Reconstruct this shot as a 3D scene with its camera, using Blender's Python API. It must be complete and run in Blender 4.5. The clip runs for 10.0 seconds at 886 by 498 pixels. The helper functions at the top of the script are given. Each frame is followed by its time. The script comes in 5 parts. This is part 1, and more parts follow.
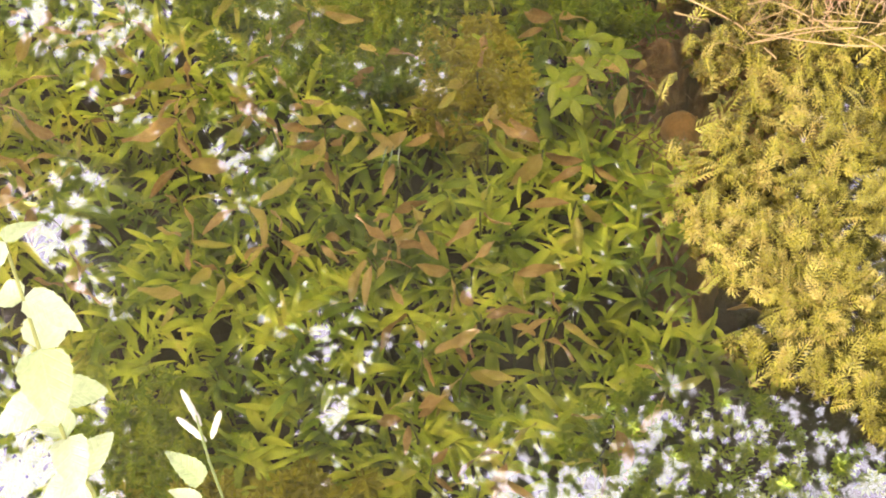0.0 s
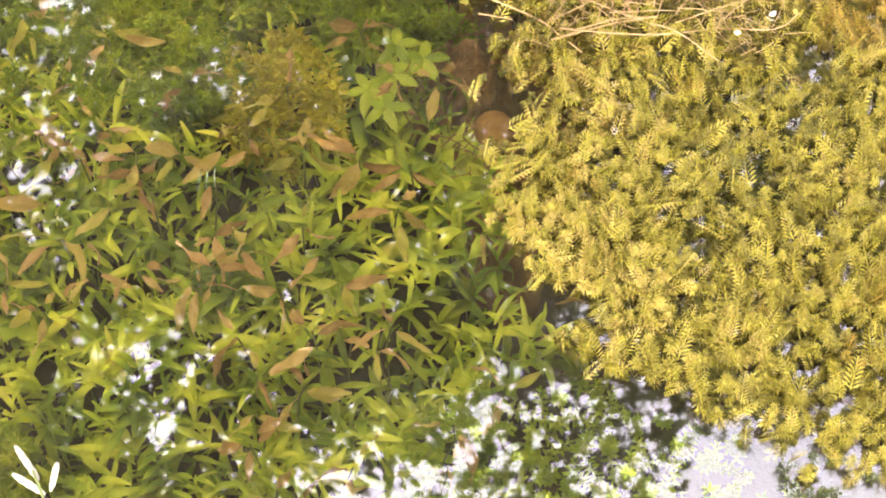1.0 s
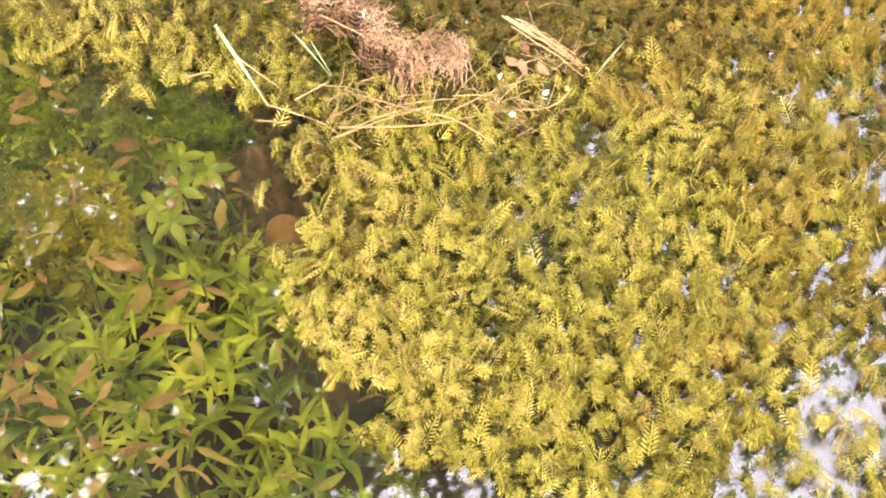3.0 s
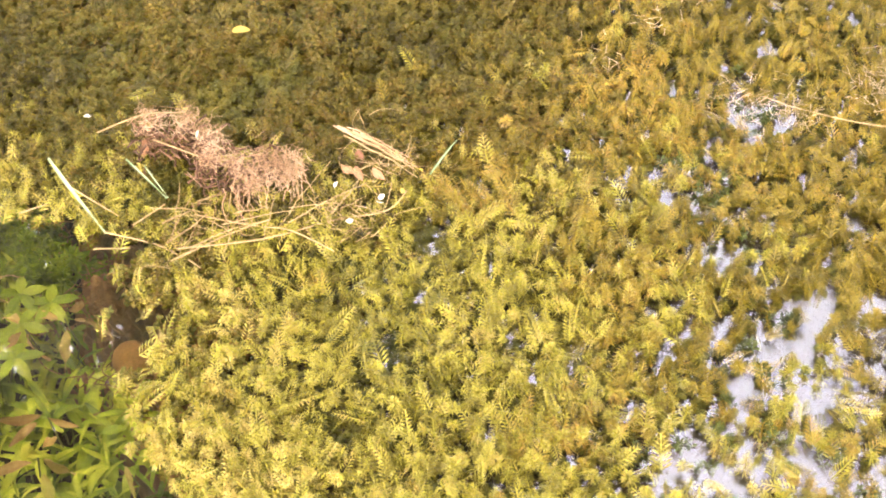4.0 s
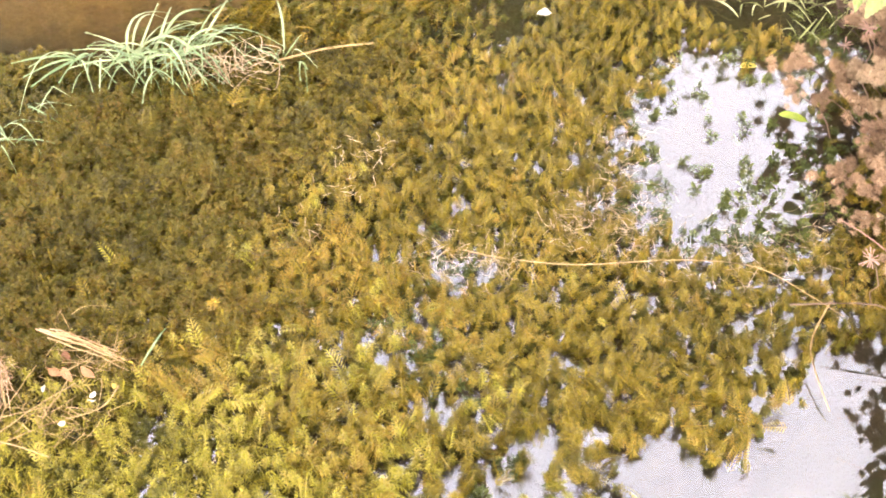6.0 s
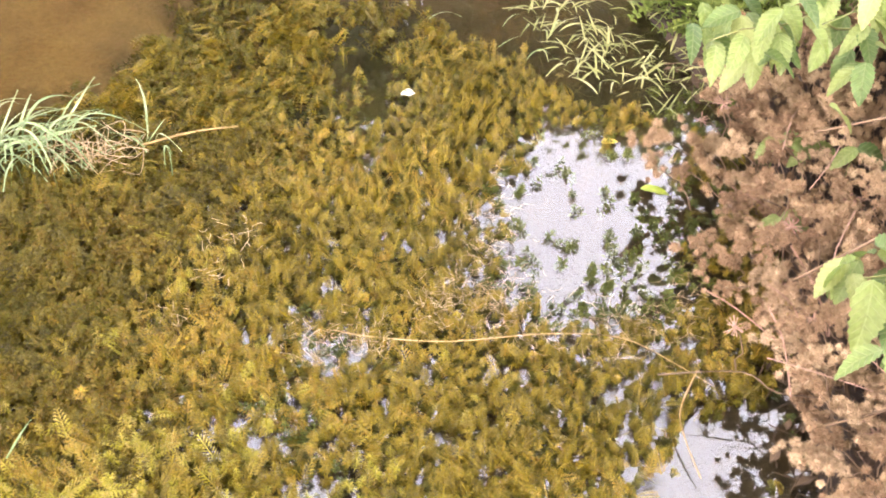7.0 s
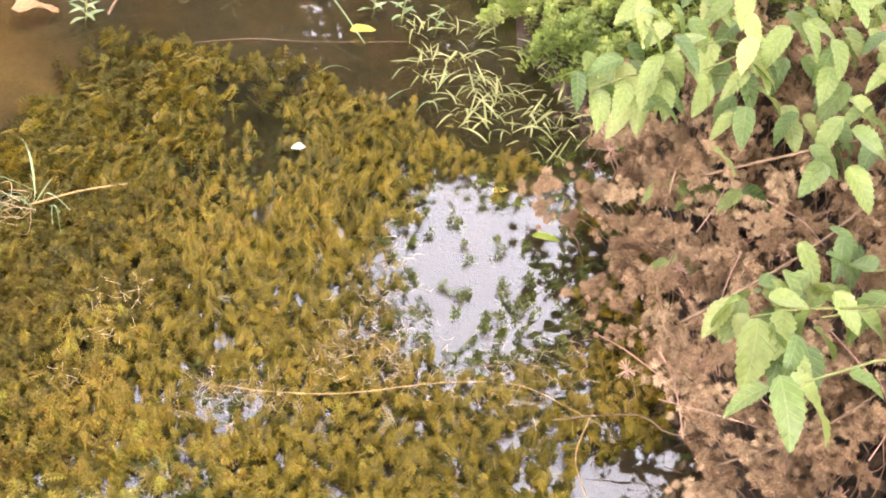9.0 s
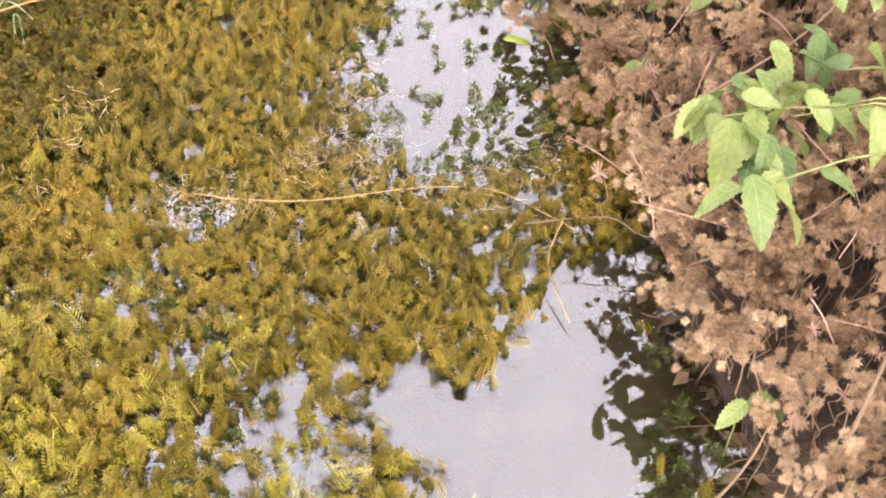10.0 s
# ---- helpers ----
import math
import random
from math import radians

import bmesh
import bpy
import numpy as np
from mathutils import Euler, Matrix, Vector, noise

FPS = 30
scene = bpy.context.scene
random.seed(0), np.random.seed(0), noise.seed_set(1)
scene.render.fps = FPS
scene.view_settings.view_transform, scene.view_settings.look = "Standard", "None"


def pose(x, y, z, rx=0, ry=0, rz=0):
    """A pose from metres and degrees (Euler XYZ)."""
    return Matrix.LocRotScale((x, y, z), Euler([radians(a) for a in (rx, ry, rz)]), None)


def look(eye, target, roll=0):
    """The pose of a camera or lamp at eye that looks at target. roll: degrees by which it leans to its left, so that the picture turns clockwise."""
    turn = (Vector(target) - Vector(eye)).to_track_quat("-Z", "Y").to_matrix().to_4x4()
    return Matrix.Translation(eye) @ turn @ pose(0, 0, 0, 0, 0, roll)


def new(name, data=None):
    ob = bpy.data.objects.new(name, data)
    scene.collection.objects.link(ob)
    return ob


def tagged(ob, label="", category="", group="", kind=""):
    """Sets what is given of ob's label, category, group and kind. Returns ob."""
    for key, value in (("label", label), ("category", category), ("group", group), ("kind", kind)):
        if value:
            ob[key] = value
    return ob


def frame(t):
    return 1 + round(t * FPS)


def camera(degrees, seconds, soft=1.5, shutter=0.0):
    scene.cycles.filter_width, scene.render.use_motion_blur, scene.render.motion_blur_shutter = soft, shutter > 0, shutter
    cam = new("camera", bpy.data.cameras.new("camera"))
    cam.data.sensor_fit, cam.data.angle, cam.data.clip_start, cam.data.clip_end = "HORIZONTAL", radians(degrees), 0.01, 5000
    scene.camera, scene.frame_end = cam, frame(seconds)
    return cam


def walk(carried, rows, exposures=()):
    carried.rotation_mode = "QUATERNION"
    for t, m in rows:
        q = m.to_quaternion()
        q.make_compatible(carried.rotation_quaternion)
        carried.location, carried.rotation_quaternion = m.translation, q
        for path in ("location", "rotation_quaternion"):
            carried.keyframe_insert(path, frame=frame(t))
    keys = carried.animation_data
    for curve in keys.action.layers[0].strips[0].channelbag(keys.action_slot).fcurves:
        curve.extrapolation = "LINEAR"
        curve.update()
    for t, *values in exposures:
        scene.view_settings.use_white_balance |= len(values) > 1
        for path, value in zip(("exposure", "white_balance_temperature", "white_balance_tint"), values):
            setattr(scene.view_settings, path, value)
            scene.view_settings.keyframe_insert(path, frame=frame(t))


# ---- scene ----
cam = camera(32.0, 10.0, soft=1.9)
PATH = [
    (0.0, 0.0, 0.0, 1.6, 28.857, 3.445, -6.223),
    (0.5, -0.006, 0.018, 1.601, 28.224, 1.754, -10.552),
    (1.0, -0.011, 0.027, 1.602, 28.397, -0.311, -13.858),
    (1.5, -0.026, 0.032, 1.61, 28.013, -1.804, -16.672),
    (2.0, -0.032, 0.033, 1.609, 28.532, -2.214, -18.04),
    (2.2, -0.029, 0.039, 1.61, 29.029, -1.928, -18.509),
    (3.3, 0.174, -0.027, 1.613, 33.114, 0.586, -22.26),
    (3.5, 0.183, -0.038, 1.613, 34.287, 0.745, -23.686),
    (4.0, 0.21, -0.064, 1.608, 36.109, 0.266, -26.564),
    (4.5, 0.215, -0.077, 1.599, 38.101, -0.548, -29.857),
    (5.0, 0.22, -0.082, 1.596, 40.358, -1.108, -32.658),
    (5.5, 0.225, -0.095, 1.595, 42.739, -0.869, -35.018),
    (6.0, 0.222, -0.095, 1.589, 43.511, -2.726, -38.412),
    (7.3, 0.216, -0.099, 1.588, 47.725, -5.031, -43.648),
    (7.5, 0.221, -0.102, 1.59, 48.225, -4.868, -43.914),
    (8.0, 0.224, -0.107, 1.591, 49.977, -5.315, -44.82),
    (8.5, 0.225, -0.112, 1.59, 50.34, -6.127, -45.906),
    (9.0, 0.226, -0.117, 1.587, 49.278, -6.219, -46.663),
    (9.5, 0.232, -0.116, 1.576, 46.035, -5.776, -47.33),
    (10.0, 0.23, -0.119, 1.573, 42.449, -6.312, -47.939),
]
walk(cam, [(t, pose(x, y, z, rx, ry, rz)) for t, x, y, z, rx, ry, rz in PATH],
     exposures=[(0.0, 4.76, 7400, 22), (0.5, 4.92, 7400, 22), (1.0, 4.98, 7400, 22), (2.0, 5.0, 7400, 22), (4.5, 5.15, 7400, 22), (6.0, 5.07, 7400, 22), (8.0, 4.79, 7400, 22), (10.0, 4.71, 7400, 22)])

# ---- world and sun ----
SUN_HEADING, SUN_HEIGHT = -135.0, 58.0      # degrees clockwise from +y; above the horizon
world = bpy.data.worlds.new("sky")
scene.world = world
world.use_nodes = True
wn = world.node_tree.nodes
sky = wn.new("ShaderNodeTexSky")
sky.sky_type, sky.sun_disc = "NISHITA", False
sky.sun_elevation, sky.sun_rotation = radians(SUN_HEIGHT), radians(SUN_HEADING)
sky.dust_density, sky.air_density, sky.ozone_density = 4.0, 1.0, 1.0
pale = wn.new("ShaderNodeHueSaturation")      # hazy, nearly white sky
pale.inputs["Saturation"].default_value = 0.38
world.node_tree.links.new(sky.outputs[0], pale.inputs["Color"])
world.node_tree.links.new(pale.outputs[0], wn["Background"].inputs[0])
wn["Background"].inputs[1].default_value = 0.15
sun = new("sun", bpy.data.lights.new("sun", "SUN"))
sun.data.energy, sun.data.angle, sun.data.color = 0.6, radians(4), (1.0, 0.93, 0.82)
h, e = radians(SUN_HEADING), radians(SUN_HEIGHT)
sun.matrix_world = look((20 * math.sin(h) * math.cos(e), 20 * math.cos(h) * math.cos(e), 20 * math.sin(e)), (0.8, 0.9, 0))

# ---- small helpers ----
rng = np.random.default_rng(7)


def part(name, data, parent, label="", m=None):
    """One mesh as a part of a thing, or of a part of it."""
    ob = new(name, data)
    ob.parent = parent
    if m is not None:
        ob.matrix_local = m
    return tagged(ob, label)


def thing(name, at, label, category, group=""):
    ob = new(name)
    ob.empty_display_size = 0.05
    ob.matrix_world = at if isinstance(at, Matrix) else Matrix.Translation(at)
    return tagged(ob, label, category, group)


def mesh(name, verts, faces, material, smooth=True):
    """A mesh from arrays; faces is an array of equal polygons or a list."""
    me = bpy.data.meshes.new(name)
    if isinstance(faces, np.ndarray):
        n, k = faces.shape
        me.vertices.add(len(verts))
        me.vertices.foreach_set("co", np.asarray(verts, "f4").ravel())
        me.loops.add(n * k)
        me.loops.foreach_set("vertex_index", faces.astype("i4").ravel())
        me.polygons.add(n)
        me.polygons.foreach_set("loop_start", np.arange(0, n * k, k, dtype="i4"))
        me.update(calc_edges=True)
    else:
        me.from_pydata([tuple(v) for v in verts], [], [tuple(f) for f in faces])
    me.polygons.foreach_set("use_smooth", np.full(len(me.polygons), smooth))
    me.materials.append(material)
    me.update()
    return me


def turns(ax, ay, az):
    """Rotation matrices Rz @ Ry @ Rx of arrays of radians."""
    cx, sx, cy, sy, cz, sz = np.cos(ax), np.sin(ax), np.cos(ay), np.sin(ay), np.cos(az), np.sin(az)
    return np.stack([np.stack([cz * cy, cz * sy * sx - sz * cx, cz * sy * cx + sz * sx], -1),
                     np.stack([sz * cy, sz * sy * sx + cz * cx, sz * sy * cx - cz * sx], -1),
                     np.stack([-sy, cy * sx, cy * cx], -1)], -2)


def scatter(verts, faces, rot, size, at):
    """Copies of one small form, turned, sized and placed; as arrays."""
    v = np.einsum("kij,nj->kni", rot * np.reshape(size, (-1, 1, 1)), verts) + at[:, None, :]
    f = faces[None] + (np.arange(len(at)) * len(verts))[:, None, None]
    return v.reshape(-1, 3), f.reshape(-1, faces.shape[1])


def joined(pieces):
    vs, fs, n = [], [], 0
    for v, f in pieces:
        vs.append(v), fs.append(f + n)
        n += len(v)
    return np.concatenate(vs), np.concatenate(fs)


def blob(x, y, scale, seed):
    """Smooth noise over the plan, about -1 to 1."""
    r = np.random.default_rng(seed)
    out = np.zeros(np.shape(x))
    for i in range(14):
        a, p, k = r.uniform(0, 6.283), r.uniform(0, 6.283), r.uniform(0.5, 1.6) / scale
        out += np.sin((x * np.cos(a) + y * np.sin(a)) * k * 6.283 + p + 1.3 * np.sin(y * k * 3 + a))
    return out / 3.7


def inside(x, y, poly):
    """Signed distance to a polygon over the plan, positive inside."""
    p = np.array(poly, float)
    q = np.roll(p, -1, 0)
    d, odd = np.full(np.shape(x), 1e9), np.zeros(np.shape(x), bool)
    for (ax, ay), (bx, by) in zip(p, q):
        ex, ey = bx - ax, by - ay
        t = np.clip(((x - ax) * ex + (y - ay) * ey) / (ex * ex + ey * ey), 0, 1)
        d = np.minimum(d, np.hypot(x - ax - t * ex, y - ay - t * ey))
        odd ^= ((ay > y) != (by > y)) & (x < (bx - ax) * (y - ay) / (by - ay + 1e-12) + ax)
    return np.where(odd, d, -d)


def tube(points, radii, sides=6):
    """A tapered tube along points; verts and quads."""
    pts = [Vector(p) for p in points]
    vs, fs = [], []
    for i, p in enumerate(pts):
        d = (pts[min(i + 1, len(pts) - 1)] - pts[max(i - 1, 0)]).normalized()
        u = d.orthogonal().normalized()
        w = d.cross(u)
        for k in range(sides):
            a = 6.283185 * k / sides
            vs.append(p + (u * math.cos(a) + w * math.sin(a)) * radii[i])
    for i in range(len(pts) - 1):
        for k in range(sides):
            a, b = i * sides + k, i * sides + (k + 1) % sides
            fs.append((a, b, b + sides, a + sides))
    return np.array([tuple(v) for v in vs]), np.array(fs)


def bent(a, b, sag=0.0, wobble=0.0, n=8, seed=0):
    """Points from a to b, bowed upward by sag and a little uneven."""
    r = random.Random(seed)
    a, b = Vector(a), Vector(b)
    out = []
    for i in range(n + 1):
        t = i / n
        w = wobble * math.sin(math.pi * t)
        out.append(a.lerp(b, t) + Vector((r.uniform(-w, w), r.uniform(-w, w), r.uniform(-w, w) * 0.4 + 4 * sag * t * (1 - t))))
    return out


# ---- materials ----
def nodes_of(name):
    m = bpy.data.materials.new(name)
    m.use_nodes = True
    t = m.node_tree
    return m, t, t.nodes["Principled BSDF"], t.nodes["Material Output"]


def ramp(t, fac, stops):
    r = t.nodes.new("ShaderNodeValToRGB")
    el = r.color_ramp.elements
    while len(el) < len(stops):
        el.new(0.5)
    for e_, (p, c) in zip(el, stops):
        e_.position, e_.color = p, (*c, 1)
    t.links.new(fac, r.inputs[0])
    return r.outputs[0]


def noisy(t, scale, detail=4.0, rough=0.6, coords="Object"):
    c, n = t.nodes.new("ShaderNodeTexCoord"), t.nodes.new("ShaderNodeTexNoise")
    n.inputs["Scale"].default_value, n.inputs["Detail"].default_value, n.inputs["Roughness"].default_value = scale, detail, rough
    t.links.new(c.outputs[coords], n.inputs["Vector"])
    return n.outputs["Fac"]


def blend(t, a, b, fac, kind="MIX"):
    m = t.nodes.new("ShaderNodeMix")
    m.data_type, m.blend_type = "RGBA", kind
    for sock, v in ((m.inputs[6], a), (m.inputs[7], b), (m.inputs[0], fac)):
        if isinstance(v, (int, float)):
            sock.default_value = v
        elif isinstance(v, tuple):
            sock.default_value = (*v, 1)
        else:
            t.links.new(v, sock)
    return m.outputs[2]


def bumped(t, bsdf, fac, strength, distance):
    b = t.nodes.new("ShaderNodeBump")
    b.inputs["Strength"].default_value, b.inputs["Distance"].default_value = strength, distance
    t.links.new(fac, b.inputs["Height"])
    t.links.new(b.outputs[0], bsdf.inputs["Normal"])


def plant(name, colours, patch=5.0, grain=160.0, rough=0.55, through_light=0.3, each="island", bump=0.3, spec=0.35, veins=0.0, clump=0.0):
    """A leaf or stalk: colour by leaf, by patch of the plan and by grain; lets some light through."""
    m, t, p, out = nodes_of(name)
    if each == "island":
        rnd = t.nodes.new("ShaderNodeNewGeometry").outputs["Random Per Island"]
    else:
        rnd = t.nodes.new("ShaderNodeObjectInfo").outputs["Random"]
    mixer = t.nodes.new("ShaderNodeMath")
    mixer.operation = "MULTIPLY_ADD"
    mixer.inputs[1].default_value = (0.22 if clump else 0.45) if each == "island" else 0.75
    t.links.new(rnd, mixer.inputs[0])
    big = t.nodes.new("ShaderNodeMapRange")
    big.inputs[1].default_value, big.inputs[2].default_value = 0.3, 0.7
    big.inputs[3].default_value, big.inputs[4].default_value = 0.0, 0.55 if each == "island" else 0.25
    t.links.new(noisy(t, patch, 3.0, 0.5), big.inputs[0])
    spread = big.outputs[0]
    if clump:                                   # shoots differ from their neighbours
        each_shoot, both = t.nodes.new("ShaderNodeMapRange"), t.nodes.new("ShaderNodeMath")
        each_shoot.inputs[1].default_value, each_shoot.inputs[2].default_value = 0.3, 0.7
        each_shoot.inputs[3].default_value, each_shoot.inputs[4].default_value = -0.12, 0.42
        t.links.new(noisy(t, clump, 1.0, 0.5), each_shoot.inputs[0])
        t.links.new(each_shoot.outputs[0], both.inputs[0]), t.links.new(spread, both.inputs[1])
        spread = both.outputs[0]
        big.inputs[4].default_value = 0.42
    t.links.new(spread, mixer.inputs[2])
    col = ramp(t, mixer.outputs[0], [(i / (len(colours) - 1), c) for i, c in enumerate(colours)])
    g = noisy(t, grain, 3.0)
    dark = ramp(t, g, [(0.3, (0.62, 0.62, 0.62)), (0.75, (1.0, 1.0, 1.0))])
    col = blend(t, col, dark, 0.8, "MULTIPLY")
    if veins:                                   # pale midrib and side veins of a leaf that lies along y
        c, sp = t.nodes.new("ShaderNodeTexCoord"), t.nodes.new("ShaderNodeSeparateXYZ")
        t.links.new(c.outputs["Object"], sp.inputs[0])

        def calc(op, a, b=0.0):
            q = t.nodes.new("ShaderNodeMath")
            q.operation = op
            for sock, val in zip(q.inputs, (a, b)):
                if isinstance(val, float):
                    sock.default_value = val
                else:
                    t.links.new(val, sock)
            return q.outputs[0]
        ax = calc("ABSOLUTE", sp.outputs[0])
        side = calc("SINE", calc("MULTIPLY", calc("SUBTRACT", sp.outputs[1], calc("MULTIPLY", ax, 0.9)), 44.0))
        line = calc("MAXIMUM", calc("POWER", calc("MAXIMUM", side, 0.0), 6.0), calc("LESS_THAN", ax, 0.012))
        col = blend(t, col, (1.0, 0.95, 0.6), calc("MULTIPLY", line, veins))
        g = calc("SUBTRACT", g, calc("MULTIPLY", line, 0.5))
    t.links.new(col, p.inputs["Base Color"])
    p.inputs["Roughness"].default_value = rough
    p.inputs["Specular IOR Level"].default_value = spec
    bumped(t, p, g, bump, 0.002)
    tr, mx = t.nodes.new("ShaderNodeBsdfTranslucent"), t.nodes.new("ShaderNodeMixShader")
    t.links.new(blend(t, col, (1.0, 0.95, 0.45), 0.6, "MULTIPLY"), tr.inputs[0])
    mx.inputs[0].default_value = through_light
    t.links.new(p.outputs[0], mx.inputs[1]), t.links.new(tr.outputs[0], mx.inputs[2]), t.links.new(mx.outputs[0], out.inputs[0])
    return m


def earth(name, stops, scale=9.0, rough=0.85, bump=0.6):
    m, t, p, out = nodes_of(name)
    n1, n2 = noisy(t, scale, 6.0, 0.65), noisy(t, scale * 14, 4.0, 0.7)
    c = ramp(t, n1, stops)
    c = blend(t, c, ramp(t, n2, [(0.3, (0.55, 0.5, 0.45)), (0.7, (1.0, 1.0, 1.0))]), 0.8, "MULTIPLY")
    t.links.new(c, p.inputs["Base Color"])
    p.inputs["Roughness"].default_value = rough
    bumped(t, p, n2, bump, 0.01)
    return m


def pond_bed():
    """Dark mud with a flat of paler, sandy silt in the far shallows."""
    m, t, p, out = nodes_of("pond_bed")
    n1, n2 = noisy(t, 9.0, 6.0, 0.65), noisy(t, 126.0, 4.0, 0.7)
    mud = ramp(t, n1, [(0.3, (0.013, 0.0065, 0.003)), (0.5, (0.026, 0.013, 0.006)), (0.72, (0.06, 0.03, 0.013))])
    silt = ramp(t, n1, [(0.3, (0.11, 0.055, 0.024)), (0.7, (0.185, 0.12, 0.055))])
    c, far, add, mask = (t.nodes.new(k) for k in ("ShaderNodeTexCoord", "ShaderNodeVectorMath", "ShaderNodeMath", "ShaderNodeMapRange"))
    far.operation, far.inputs[1].default_value = "DISTANCE", (1.28, 2.06, 0.0)
    t.links.new(c.outputs["Object"], far.inputs[0])
    add.operation, add.inputs[1].default_value = "MULTIPLY_ADD", 0.5
    t.links.new(noisy(t, 3.5, 4.0, 0.6), add.inputs[0]), t.links.new(far.outputs["Value"], add.inputs[2])
    mask.inputs[1].default_value, mask.inputs[2].default_value, mask.inputs[3].default_value, mask.inputs[4].default_value = 0.50, 0.72, 1.0, 0.0
    t.links.new(add.outputs[0], mask.inputs[0])
    col = blend(t, mud, silt, mask.outputs[0])
    col = blend(t, col, ramp(t, n2, [(0.3, (0.55, 0.5, 0.45)), (0.7, (1.0, 1.0, 1.0))]), 0.8, "MULTIPLY")
    t.links.new(col, p.inputs["Base Color"])
    p.inputs["Roughness"].default_value = 0.85
    bumped(t, p, n2, 0.6, 0.01)
    return m


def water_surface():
    """Still pond water with a thin dusty film that also paints haze: clear and faintly brown below, mirror by its
    angle.
    """
    m, t, p, out = nodes_of("pond_water")
    t.nodes.remove(p)
    fr, gl, tr, mx = (t.nodes.new(k) for k in ("ShaderNodeFresnel", "ShaderNodeBsdfGlossy", "ShaderNodeBsdfTransparent", "ShaderNodeMixShader"))
    fr.inputs["IOR"].default_value = MIRROR_IOR
    gl.inputs["Roughness"].default_value = 0.02
    tr.inputs[0].default_value = (0.90, 0.87, 0.62, 1)
    t.links.new(fr.outputs[0], mx.inputs[0]), t.links.new(tr.outputs[0], mx.inputs[1]), t.links.new(gl.outputs[0], mx.inputs[2])
    film, veil, over = t.nodes.new("ShaderNodeBsdfDiffuse"), t.nodes.new("ShaderNodeMapRange"), t.nodes.new("ShaderNodeMixShader")
    film.inputs[0].default_value = (0.46, 0.45, 0.28, 1)          # pale layer for the dusty film and for haze over dark water
    veil.inputs[1].default_value, veil.inputs[2].default_value = 0.35, 0.7
    veil.inputs[3].default_value, veil.inputs[4].default_value = 0.005, 0.020
    t.links.new(noisy(t, 4.0, 5.0, 0.6), veil.inputs[0])
    t.links.new(veil.outputs[0], over.inputs[0]), t.links.new(mx.outputs[0], over.inputs[1]), t.links.new(film.outputs[0], over.inputs[2])
    t.links.new(over.outputs[0], out.inputs[0])
    return m


# above real water's 1.33, raised to brighten the mirrored sky
MIRROR_IOR = 1.84
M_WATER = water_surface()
M_MUD = pond_bed()
M_MAT = plant("golden_waterweed", [(0.100, 0.097, 0.009), (0.175, 0.143, 0.012), (0.254, 0.225, 0.021), (0.280, 0.203, 0.043), (0.402, 0.377, 0.075)], patch=4.0, spec=0.3, rough=0.45, clump=38.0)
M_MATGREEN = plant("olive_waterweed", [(0.069, 0.056, 0.004), (0.133, 0.093, 0.005), (0.193, 0.145, 0.009), (0.208, 0.125, 0.015), (0.323, 0.250, 0.029)], patch=5.0, spec=0.3, rough=0.45, clump=38.0)
# darker tone for the lower far part of the mat
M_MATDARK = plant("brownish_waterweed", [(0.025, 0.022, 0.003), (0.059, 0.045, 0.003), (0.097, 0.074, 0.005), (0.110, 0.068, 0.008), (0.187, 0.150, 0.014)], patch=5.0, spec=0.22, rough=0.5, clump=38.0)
# darkened copy of the mat weed: shade among the shoots put into the colour
M_WEEDSHADE = plant("waterweed_shade_tone", [(0.028, 0.032, 0.004), (0.067, 0.063, 0.007), (0.119, 0.100, 0.011), (0.180, 0.142, 0.020)], patch=4.0, spec=0.2, rough=0.5, clump=30.0)
M_SPRIG = plant("dark_waterweed", [(0.03, 0.042, 0.010), (0.07, 0.085, 0.018), (0.15, 0.16, 0.03)], spec=0.2)
M_FINE = plant("green_waterweed", [(0.07, 0.13, 0.01), (0.20, 0.28, 0.018), (0.36, 0.41, 0.04)], clump=30.0)
M_BLADE = plant("submerged_leaf", [(0.049, 0.092, 0.013), (0.140, 0.218, 0.023), (0.336, 0.422, 0.046), (0.616, 0.660, 0.098), (0.644, 0.475, 0.143)], patch=3.0, grain=60.0, clump=16.0)
M_CROWN = plant("tree_leaf", [(0.03, 0.06, 0.012), (0.06, 0.10, 0.02), (0.10, 0.13, 0.03)], patch=0.5, grain=20, through_light=0.25)
M_BARK = earth("grey_bark", [(0.3, (0.08, 0.06, 0.045)), (0.7, (0.22, 0.18, 0.14))], 5.0)

# ---- ground and water ----
POND = [(-9, 0.05), (-0.6, 0.12), (0.9, 0.08), (1.34, 0.08), (1.46, 0.24), (1.56, 0.40), (1.76, 0.60), (1.90, 0.72), (2.08, 0.90), (2.14, 1.15), (2.25, 1.36),
        (2.45, 1.62), (2.35, 1.95), (1.95, 2.12), (1.5, 2.25), (0.9, 2.4), (0.2, 2.6), (-1.5, 3.2), (-9, 4.5)]
MUD = [(0.3, 2.7), (0.55, 2.0), (0.85, 1.83), (1.1, 1.68), (1.27, 1.66), (1.42, 1.78), (1.60, 1.86), (1.70, 1.74), (1.88, 1.56), (2.12, 1.30), (3.2, 1.6), (2.6, 3.2)]


